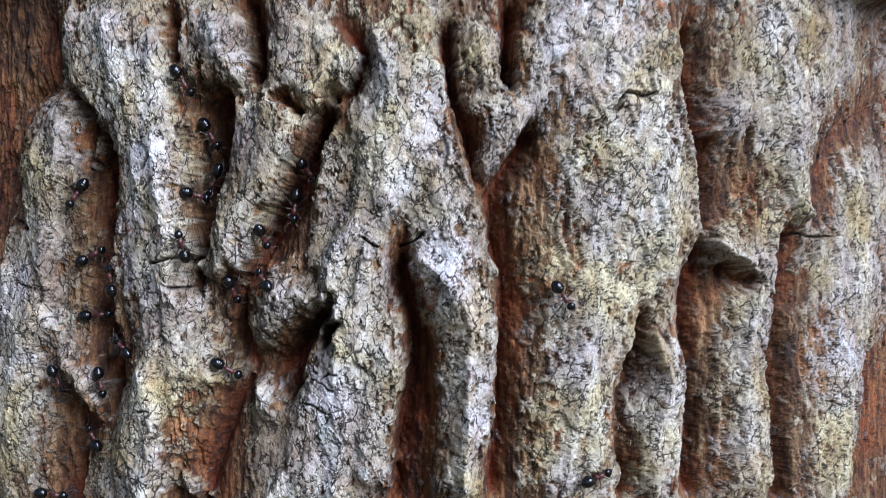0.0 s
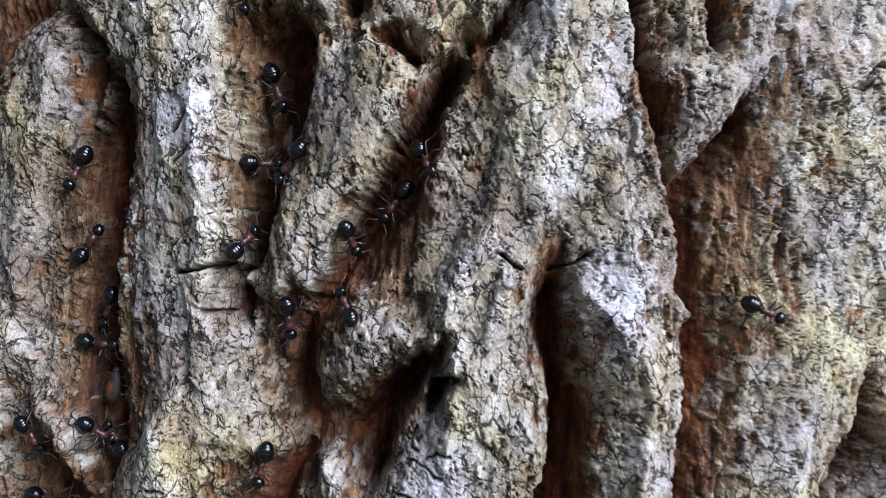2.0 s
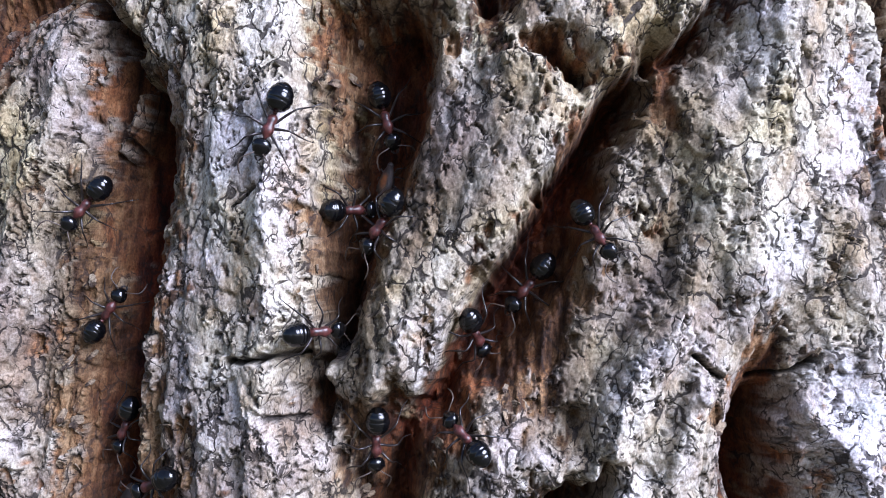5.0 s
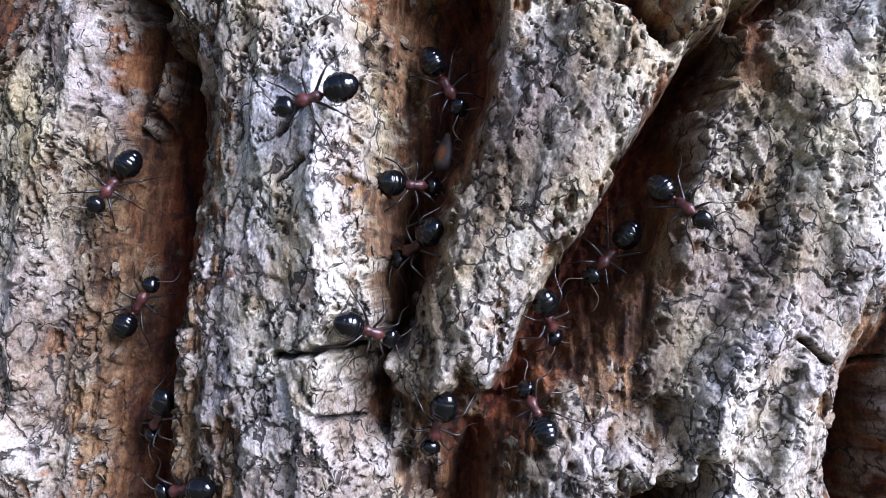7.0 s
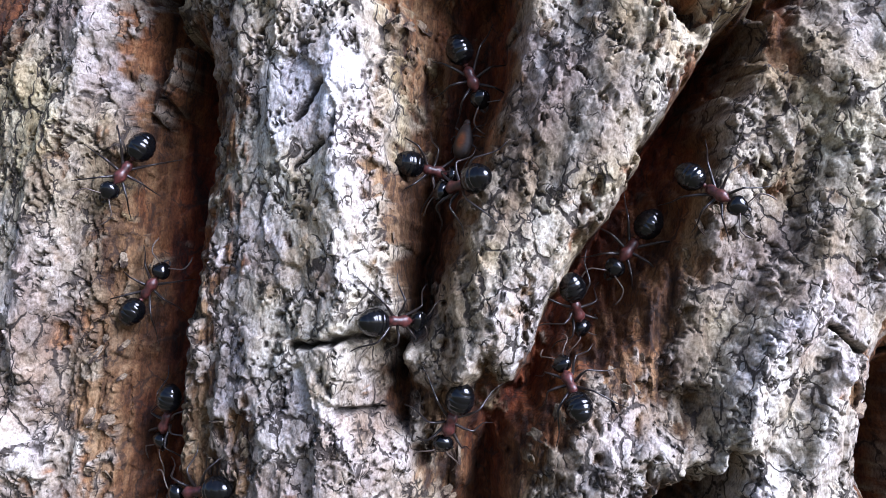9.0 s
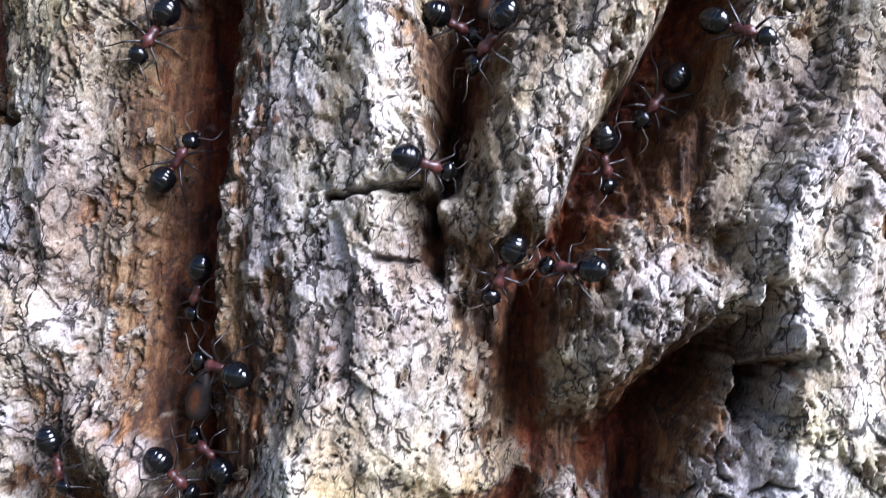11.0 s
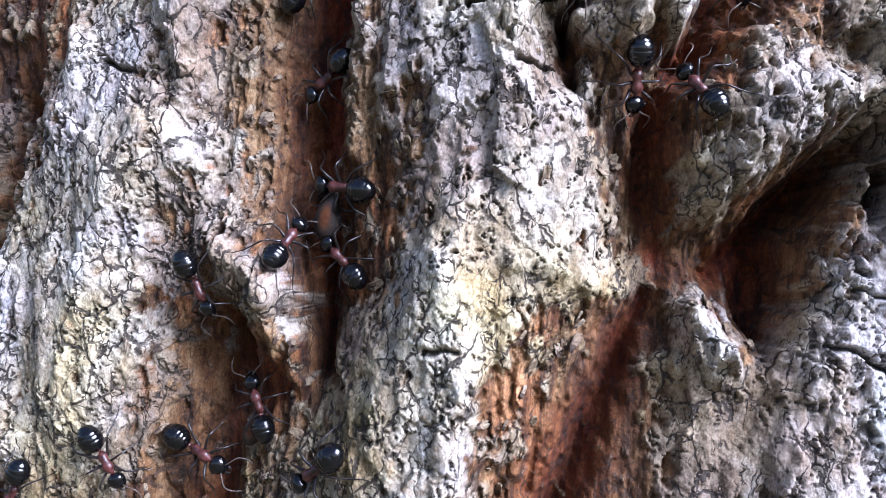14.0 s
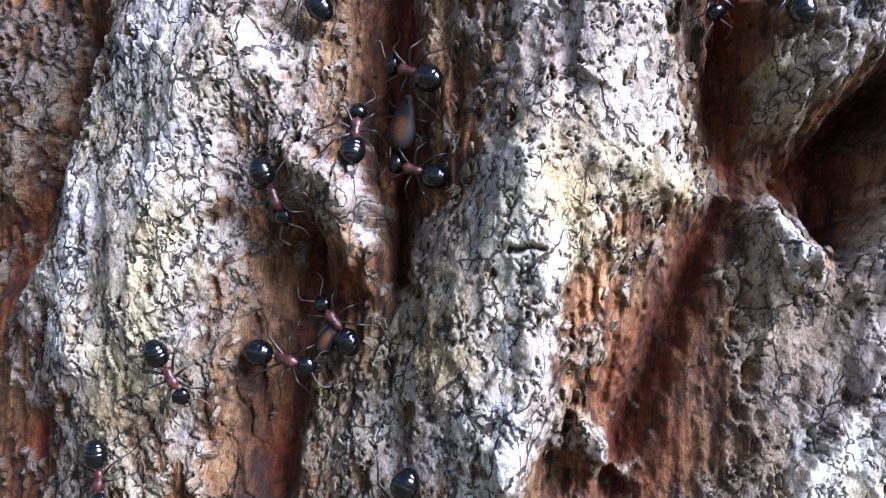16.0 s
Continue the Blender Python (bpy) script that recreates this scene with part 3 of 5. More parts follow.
LINES.append(("", "S", 0, [(31.3, 21.4, -11), (27.1, 18, -12), (24.3, 14, -12.5), (22.2, 10.5, -13)]))
LINES.append(("curled_scale", "E", 0.5, [(25.7, 28.2, -4.2), (29.4, 26.1, -4), (26.6, 20.8, -5.5), (21.6, 14.3, -6.5)]))
LINES.append(("", "S", 0, [(26.7, 46.8, -13), (26.1, 33, -12.5)]))
LINES.append(("", "S", 0, [(30.9, 23.3, -11), (26.3, 17.1, -12.5), (23.3, 10.3, -13), (23.1, 1.2, -13), (26, -6.7, -12.5), (25.1, -12.4, -12.5), (24.6, -22.6, -13), (24.3, -36.3, -13), (23.1, -48.7, -13)]))
LINES.append(("knob", "R", 0.4, [(21.9, -4.1, -1.8)]))
LINES.append(("broad_plate", "T", 0.4, [(28.5, 11.3, -9), (29.1, 1.2, -9), (33.1, 4.6, -8)]))
LINES.append(("broad_plate", "T", 0.5, [(33.8, 26.6, -6.4), (32.4, 19, -7.8)]))
LINES.append(("broad_plate", "B", 0.4, [(30.5, -17.8, -9.5), (28.7, -29, -9.8), (28.2, -45.9, -10)]))
LINES.append(("broad_plate", "E", 0.5, [(27.4, 41.8, -6.5), (27.4, 32, -6.5)]))
LINES.append(("broad_plate", "R", 0.8, [(34.5, 37.4, -5), (46, 42, -4), (49.5, 34.4, -3.8), (52.3, 22.4, -4.3), (59.6, 12.6, -4.8), (59.2, 1.2, -5.2)]))
LINES.append(("broad_plate", "E", 0.5, [(38.6, 15.7, -6.6), (39.8, 4.6, -6.6)]))
LINES.append(("broad_plate", "R", 0.8, [(46.6, -4.3, -5.4), (43, -14.3, -5.6), (42, -28.8, -6), (37.4, -45.4, -6.6)]))
LINES.append(("broad_plate", "E", 0.5, [(32.8, -5.4, -7), (35.3, -17.7, -7.4), (33, -35.5, -7.8)]))
LINES.append(("broad_plate", "E", 0.6, [(62.2, 43.6, -6), (62.2, 29.8, -6), (66.6, 18.6, -7), (68.4, 5.9, -7.6), (62.3, -5.7, -7.8), (54.4, -12.5, -8.2), (50.4, -20.4, -8.6), (48.6, -29.5, -9), (48.3, -47.7, -9)]))
LINES.append(("", "S", 0, [(70.8, 46.3, -15), (71.3, 31.7, -15), (74.2, 17.1, -14), (73.6, 3.2, -14), (70.6, -4.7, -15), (70.8, -19.3, -15), (71.3, -33.9, -15), (71.9, -52.2, -15)]))
LINES.append(("slim_ridge", "R", 0.8, [(57.7, -18.1, -7), (61.7, -27.4, -7), (59, -39, -8), (59, -49.3, -8)]))
LINES.append(("slim_ridge", "E", 0.5, [(55.9, -14.8, -8.5), (52.7, -22.8, -9.5), (51.8, -32, -9.5), (52.2, -48.1, -9.5)]))
LINES.append(("slim_ridge", "E", 0.6, [(64.1, -18.5, -8.5), (66.2, -29.1, -8.6), (64.5, -37.2, -9), (64.7, -48.9, -9)]))
LINES.append(("", "S", 0, [(56, -14.6, -13), (53.3, -23.4, -14), (51.9, -30.4, -14), (52.4, -49.3, -14)]))
LINES.append(("ledge_ragged", "B", 0.2, [(74.9, 45.9, -12), (75.7, 31.5, -12)]))
LINES.append(("ledge_ragged", "B", 0.3, [(76.9, 13.4, -11.5), (85.2, 11.1, -10), (84.7, 22, -9.5)]))
LINES.append(("ragged_plate", "R", 0.5, [(73.2, 23.8, -9), (83.7, 31.5, -8.5), (85.9, 46.3, -9)]))
LINES.append(("ragged_plate", "R", 0.7, [(94, 49.1, -7), (96.1, 29.6, -6.5), (95.8, 13.6, -7), (100.5, 7, -7)]))
LINES.append(("ragged_plate", "R", 0.5, [(108.1, 49.6, -7.5)]))
LINES.append(("", "D", 0, [(97, 42.5, -9.5)]))
LINES.append(("ragged_plate", "E", 0.6, [(91, 9.9, -9), (94, 6.3, -8.5)]))
LINES.append(("hook", "R", 0.7, [(72.7, 2.5, -8.4), (77.4, -1.7, -6.8), (83.8, -3.2, -7)]))
LINES.append(("hook", "E", 0.5, [(71, 4.2, -9), (79.4, 2.5, -9), (90.6, 1.3, -8.6)]))
LINES.append(("", "D", 0, [(77.4, -1.7, -13), (82.2, -6, -12), (87.4, -7.2, -10.5)]))
LINES.append(("ledge_lower", "B", 0.3, [(73, -11.9, -12.5), (73.8, -31.2, -12.5), (74.6, -50.6, -12.5)]))
LINES.append(("lower_plate", "R", 0.6, [(89.4, -2.3, -8.3), (83.5, -14.3, -8.3), (81.8, -31.1, -8.2), (83.4, -50.4, -8.2)]))
LINES.append(("lower_plate", "E", 0.6, [(92.4, 1.4, -9), (90, -14.6, -9.4), (87.3, -28, -9.6), (90.3, -34.3, -9.6), (90.8, -51.6, -9.6)]))
LINES.append(("", "S", 0, [(98.2, 2.7, -12), (99.6, -12.7, -15), (95.5, -25.4, -15), (97.8, -33.2, -15), (99.6, -55.2, -15)]))
LINES.append(("ledge_side", "B", 0.3, [(100.5, -15.1, -11.5), (101.5, -35.5, -11.5), (101.5, -53.3, -11.5)]))
LINES.append(("side_plate", "R", 0.5, [(104.8, 1.4, -9.5), (113.4, 1.4, -9.5)]))
LINES.append(("side_plate", "R", 0.8, [(124.6, -3.9, -9), (121, -15.7, -8.4), (118.2, -33.8, -8.2), (115.8, -53.1, -8.2)]))
LINES.append(("", "D", 0, [(131.4, -27.2, -11), (131.2, -38.3, -12), (130.1, -57.3, -12)]))
LINES.append(("", "D", 0, [(108.7, 5.9, -11.5), (110.2, 17, -11.5), (117.1, 26.5, -11.5), (135.6, 34.8, -11.5)]))
LINES.append(("far_plate", "R", 0.6, [(119.2, 18.6, -9.5), (125.6, 12.2, -9.5), (131.2, 21.9, -9.5)]))
LINES.append(("far_plate", "R", 0.5, [(113.4, 39.1, -9.5), (123, 42.7, -9.5)]))
LINES.append(("", "D", 0, [(-9.1, -7.8, -6), (-8.7, -10, -7.5)]))
LINES.append(("spine_plate", "E", 0.2, [(-22.1, -3.7, -3.6), (-16.6, -2.7, -3.2), (-12.5, -3.8, -2.8)]))
LINES.append(("", "S", 0, [(-91.6, -6.1, -8.5), (-90.8, -8.6, -9)]))
LINES.append(("left_plate", "E", 0.5, [(-78.4, 17.8, -5), (-77.7, 12.4, -5.2), (-78.1, 5.9, -5)]))
LINES.append(("", "D", 0, [(-85.3, 18.4, -9), (-84.2, 13.1, -9)]))
LINES.append(("left_plate", "R", 0.6, [(-72.1, 12.6, -2.8), (-72.4, 4.9, -2.8), (-73.4, -3.7, -3), (-71.4, -10.6, -3)]))
LINES.append(("left_plate", "R", 0.65, [(-82.7, -3.5, -3), (-82.2, -9.9, -3.1), (-79.4, -16.2, -2.8)]))
# cracks: half width, depth, line (mm)
CRACKS = []
CRACKS.append((0.26, 2.6, [(-45.2, -2.7), (-41.4, -2.6), (-40.2, -2), (-37.8, -1.2)]))
CRACKS.append((0.28, 2.2, [(-3.1, 1.8), (0.2, 0.2)]))
CRACKS.append((0.28, 2.2, [(4.3, 0.5), (8.5, 3)]))
CRACKS.append((0.3, 1.6, [(47.2, 27.7), (49.6, 30.9), (56.6, 30.9)]))
CRACKS.append((0.2, 0.9, [(-46.7, -31), (-43.9, -31.2)]))
CRACKS.append((0.18, 0.8, [(-40.4, -7.3), (-38.9, -7.4)]))
CRACKS.append((0.3, 1.6, [(96.4, 3.4), (112.6, 2.7)]))
CRACKS.append((0.35, 3.0, [(-83.6, 5.7), (-75.9, 4)]))
CRACKS.append((0.22, 1.5, [(-40.6, -7.5), (-37.9, -7.5)]))
CRACKS.append((0.22, 1.5, [(-45.4, 15.8), (-43.4, 17.8)]))
CRACKS.append((0.22, 1.2, [(-79, -6.3), (-75.8, -7.9)]))
CRACKS.append((0.22, 1.5, [(-45.5, 11.1), (-43.1, 13.1)]))
CRACKS.append((0.2, 1.0, [(-12.1, -19.9), (-12.6, -21.7), (-12.3, -22.9), (-11.4, -23.4)]))
CRACKS.append((0.2, 1.0, [(-12.3, -24.7), (-11.2, -25.2), (-10.2, -25.2), (-9.2, -26.2), (-8.2, -26.4)]))
CRACKS.append((0.2, 1.0, [(-14.6, -28.9), (-12.8, -29.5), (-11.1, -30.5), (-9.0, -30.6)]))
CRACKS.append((0.2, 1.0, [(-10.1, -23.8), (-7.8, -23.5)]))
CRACKS.append((0.2, 1.0, [(-14.9, -25.3), (-14.0, -24.1)]))


def rough_bark(s, z):
    """The trunk's common bark away from the plates: long upright ridges with furrows."""
    w = s + 5 * fbm(s / 25, z / 45, 71, 3)
    ridges = np.abs(value_noise(w / 13, z / 70, 73)) * 2 + 0.3 * fbm(w / 5, z / 16, 75, 3)
    return -7 + 8 * smooth(ridges, 0.08, 0.55)


def window(outline, margin):
    """The part of the grid round an outline."""
    o = np.array(outline)
    i0, i1 = np.searchsorted(line_s, (o[:, 0].min() - margin, o[:, 0].max() + margin))
    j0, j1 = np.searchsorted(line_z, (o[:, 1].min() - margin, o[:, 1].max() + margin))
    return slice(j0, j1), slice(i0, i1)


def block_mean(a, k):
    """Each place's mean over a block of 2k + 1 places each way."""
    for axis in (0, 1):
        pad = [(k + 1, k) if n == axis else (0, 0) for n in (0, 1)]
        c = np.cumsum(np.pad(a, pad, mode="edge"), axis)
        a = (np.take(c, range(2 * k + 1, c.shape[axis]), axis) - np.take(c, range(c.shape[axis] - 2 * k - 1), axis)) / (2 * k + 1)
    return a


def stretched(step):
    """A skin stretched over the lines on a grid of that step: height, crust, tone, smoothness and cover."""
    rows, cols = int(round((Z1 - Z0) / step)) + 1, int(round((S1 - S0) / step)) + 1
    total, weight = np.zeros((5, rows, cols)), np.zeros((rows, cols))
    for part_name, kind, cover, points in LINES:
        crust, tone, even = KINDS[kind]
        ends = zip(points, points[1:]) if len(points) > 1 else [(points[0], points[0])]
        for a, b in ends:
            n = max(2, int(3 * math.dist(a[:2], b[:2]) / step))
            for k in range(n + 1):
                s, z, h = [p + (q - p) * k / n for p, q in zip(a, b)]
                j, i = int(round((z - Z0) / step)), int(round((s - S0) / step))
                if 0 <= j < rows and 0 <= i < cols:
                    total[:, j, i] += (h, crust, tone, even, cover)
                    weight[j, i] += 1
    held = weight > 0
    value = total / np.maximum(weight, 1)
    if step > 6:
        skin = np.where(held, value, (value * held).sum((1, 2), keepdims=True) / held.sum())
    else:
        skin = stretched(step * 2)
        skin = bilinear(skin, *np.meshgrid(np.arange(cols) * step / (2 * step), np.arange(rows) * step / (2 * step)))
    for n in range(160):
        skin = np.where(held, value, skin)
        p = np.pad(skin, ((0, 0), (1, 1), (1, 1)), mode="edge")
        skin = (p[:, 1:-1, :-2] + p[:, 1:-1, 2:] + 1.6 * (p[:, :-2, 1:-1] + p[:, 2:, 1:-1])) / 5.2
    return 0.5 * np.where(held, value, skin) + 0.5 * skin


def bilinear(a, i, j):
    """Values of a (layers, rows, columns) at broken columns i and rows j."""
    i, j = np.clip(i, 0, a.shape[2] - 1.001), np.clip(j, 0, a.shape[1] - 1.001)
    i0, j0 = i.astype(int), j.astype(int)
    u, v = i - i0, j - j0
    return (a[:, j0, i0] * (1 - u) + a[:, j0, i0 + 1] * u) * (1 - v) + (a[:, j0 + 1, i0] * (1 - u) + a[:, j0 + 1, i0 + 1] * u) * v


def nearest_plate(s, z):
    """The number of the plate whose line is nearest, -1 in the furrows."""
    best, owner = np.full(s.shape, 1e9), np.full(s.shape, -1)
    for part_name, kind, cover, points in LINES:
        path = [p[:2] for p in points] * (2 if len(points) == 1 else 1)
        w = window(path, 14)
        d = line_distance(s[w], z[w], path)
        nearer = d < best[w]
        best[w] = np.where(nearer, d, best[w])
        owner[w] = np.where(nearer, PLATES.index(part_name) if part_name else -1, owner[w])
    return owner


def relief(s, z):
    """Height in mm, the plate that owns each place (-1: the furrows), the shares of crust, flake tone, crack, cover, bare tone and smoothness."""
    ws = s + 0.9 * fbm(s / 4, z / 6, 3, 4) + 0.5 * fbm(s * 1.1, z * 0.8, 5, 3)
    wz = z + 0.9 * fbm(s / 4, z / 6, 9, 4) + 0.5 * fbm(s * 1.1, z * 0.8, 11, 3)
    step = 0.5
    skin = stretched(step)
    skin[0] = 0.4 * skin[0] + 0.6 * block_mean(skin[0], 1)
    # ridges stand out and slots sink more than the skin between the lines would let them
    skin[0] += 0.36 * (skin[0] - block_mean(block_mean(skin[0], 8), 8)) + 0.3 * (skin[0] - block_mean(block_mean(skin[0], 3), 3))
    skin[0] = np.where(skin[0] < -6, -6 + 1.3 * (skin[0] + 6), skin[0])
    height, crusted, tone, slot, cover = bilinear(skin, (ws - S0) / step, (wz - Z0) / step)
    # the grain of the bare wood: long upright fibres, torn into strips
    fibre = fbm(s * 1.7 + 0.9 * fbm(s / 3, z / 6, 15, 2), z * 0.15, 13, 4, 0.6)
    torn = fbm(s * 0.75, z * 0.22, 19, 4, 0.6)
    strip_edge, strip, sdx, sdy = cells(s * 0.95 + 0.5 * fbm(s / 2, z / 4, 23, 3), z * 0.26 + 0.5 * fbm(s / 3, z / 3, 25, 3), 27)
    ragged = fbm(s / 2.2, z / 3.5, 51, 5, 0.6)
    # flaking crust: cells at two sizes, each tilted and raised by its own measure, with narrow rifts between
    q, q2 = 0.9 * fbm(s * 0.55, z * 0.45, 61, 4, 0.6), 0.9 * fbm(s * 0.55, z * 0.45, 62, 4, 0.6)
    border, own, dx, dy = cells(s * 0.42 + q, z * 0.27 + q2, 63)
    border2, own2, dx2, dy2 = cells(s * 0.95 + 1.3 * q, z * 0.62 + 1.3 * q2, 67)
    rift = (1 - smooth(border, 0.025, 0.105)) * smooth(fbm(s / 2.5, z / 2.5, 81, 3), -0.10, 0.14)
    rift2 = (1 - smooth(border2, 0.05, 0.16)) * smooth(fbm(s / 1.8, z / 1.8, 85, 3), -0.1, 0.2)
    crust = smooth(crusted + 0.55 * ragged + 0.38 * fbm(s * 1.3, z * 0.7, 97, 3, 0.6) + 0.30 * (own2 - 0.5) + 0.16 * (own - 0.5), 0.34, 0.62)
    turn, turn2 = 6.3 * own, 6.3 * own2
    scaly = 0.22 * (own - 0.5) + 0.24 * (dx * np.cos(turn) + dy * np.sin(turn)) * (0.3 + 0.7 * own2) - 0.34 * rift
    scaly = scaly + 0.09 * (own2 - 0.5) + 0.10 * (dx2 * np.cos(turn2) + dy2 * np.sin(turn2)) - 0.12 * rift2
    swell = 1.3 * fbm(s / 5, z / 13, 31, 3) + 0.22 * fbm(s / 1.6, z / 4, 33, 3)
    _, facet, fdx, fdy = cells(s / 6 + 0.35 * fbm(s / 5, z / 7, 37, 3), z / 11 + 0.35 * fbm(s / 5, z / 7, 39, 3), 93)
    swell = swell + 0.4 * (facet - 0.5) + 0.45 * (fdx * np.cos(6.3 * facet) + fdy * np.sin(6.3 * facet))
    bare = 0.7 * torn + 0.45 * fibre + 0.35 * (strip - 0.5) + 0.4 * (sdx * np.cos(6.3 * strip) + 0.5 * sdy)
    height = height + 0.6 * crust + (swell * (0.25 + 0.75 * crust) + scaly * (0.6 + 0.4 * crust)) * (1 - 0.8 * slot) + bare * (1 - crust) * (1 - 0.9 * slot) + 0.12 * fibre * slot
    # the bark peels in layers, which leave low steps
    level = height / 1.2 + 0.9 * fbm(s / 4, z / 8, 95, 2)
    height = height + 1.2 * 0.28 * (np.floor(level) + smooth(level % 1, 0.36, 0.64) - level) * (0.15 + 0.85 * crust) * (1 - slot)
    split = np.zeros(s.shape)
    wander_s, wander_z = 0.9 * fbm(s / 3, z / 3, 41, 3), 0.9 * fbm(s / 3, z / 3, 43, 3)
    for width, depth, points in CRACKS:
        w = window(points, width * 4 + 2)
        d = line_distance(s[w] + wander_s[w], z[w] + wander_z[w], points) * (0.7 + 1.8 * np.abs(fbm(s[w] / 1.5, z[w] / 1.5, 45, 3)))
        split[w] = np.maximum(split[w], np.exp(-(d / width) ** 4))
        height[w] -= depth * np.exp(-(d / width) ** 2)
    crack = np.maximum(np.maximum(1.0 * rift, 0.15 * rift2) * (0.3 + 0.7 * crust) * (1 - slot), split)
    flake = np.clip(0.5 + 0.7 * (own2 - 0.5) + 0.5 * (own - 0.5), 0, 1) * crust + (1 - crust) * np.clip(0.5 + 0.9 * (strip - 0.5) + 0.5 * fibre, 0, 1)
    cover = np.clip(cover - 0.08 + 0.36 * fbm(s / 5, z / 8, 87, 4) + 0.14 * (own2 - 0.5) + 0.10 * (own - 0.5), 0, 1)
    edge = np.minimum(np.minimum(s - S0, S1 - s), np.minimum(z - Z0, Z1 - z))
    keep = smooth(edge, 0, 5)
    height = rough_bark(s, z) * (1 - keep) + height * keep
    return height, nearest_plate(ws, wz), crust, flake, crack, cover, tone + 0.35 * torn, slot


PLATES = sorted({line[0] for line in LINES if line[0]})
S0, S1, Z0, Z1 = -118.0, 152.0, -78.0, 62.0
line_s = np.concatenate([np.arange(S0, -94, 0.3), np.arange(-94, 4, 0.17), np.arange(4, 34, 0.26), np.arange(34, S1 + 0.2, 0.36)])
line_z = np.concatenate([np.arange(Z0, -54, 0.32), np.arange(-54, 36, 0.17), np.arange(36, Z1 + 0.2, 0.32)])
S1, Z1 = line_s[-1], line_z[-1]
grid_s, grid_z = np.meshgrid(line_s, line_z)
HEIGHT, OWNER, CRUST, FLAKE, CRACK, COVER_AT, TAN, EVEN = relief(grid_s, grid_z)


def block_most(a, k):
    """Each place's highest value over a block of 2k + 1 places each way."""
    for axis in (0, 1):
        a = np.max([np.roll(a, d, axis) for d in range(-k, k + 1)], axis=0)
    return a


STAND = np.maximum(HEIGHT, -8.5)
STAND = block_mean(0.5 * STAND + 0.5 * block_most(STAND, 5), 7)


def rest_at(s, z):
    """The height at which a small creature stands: feet bridge the cracks and narrow slots."""
    i = int(np.clip(np.searchsorted(line_s, s) - 1, 0, len(line_s) - 2))
    j = int(np.clip(np.searchsorted(line_z, z) - 1, 0, len(line_z) - 2))
    return float(STAND[j:j + 2, i:i + 2].mean())


def sheet(name, verts, quads, values, parent, label="", normals=None):
    """One mesh part from rows of vertices and quads, with named values at its vertices."""
    me = bpy.data.meshes.new(name)
    me.vertices.add(len(verts))
    me.vertices.foreach_set("co", verts.astype(np.float32).ravel())
    me.loops.add(quads.size)
    me.loops.foreach_set("vertex_index", quads.astype(np.int32).ravel())
    me.polygons.add(len(quads))
    me.polygons.foreach_set("loop_start", np.arange(0, quads.size, 4, dtype=np.int32))
    me.polygons.foreach_set("use_smooth", np.ones(len(quads), bool))
    for key, v in values.items():
        if v.ndim > 1:
            me.attributes.new(key, "FLOAT_VECTOR", "POINT").data.foreach_set("vector", v.astype(np.float32).ravel())
        else:
            me.attributes.new(key, "FLOAT", "POINT").data.foreach_set("value", v.astype(np.float32))
    me.update()
    if normals is not None:          # the shading runs on over the joint with the next part
        me.normals_split_custom_set_from_vertices(normals.tolist())
    me.materials.append(BARK)
    ob = new(name, me)
    ob.parent = parent
    return tagged(ob, label)


FLAKES = ("loose_chip", "splinter", "curled_scale", "knob", "hook")
LOOKS = {"long_plate": "whitish grey crusted plate with a short cross crack", "loose_chip": "half-loose lavender-grey bark flake",
         "middle_ridge": "cream-white crusted double ridge", "tongue": "grey-brown tongue-shaped plate with an orange rim",
         "broad_plate": "wide grey plate with a bare tan band", "curled_scale": "curled grey bark scale",
         "left_plate": "olive-grey crusted plate with fine cracks", "splinter": "tan upstanding bark splinter",
         "lower_right_plate": "grey-brown plate with a white curled rim", "hook": "hooked whitish bark scale"}


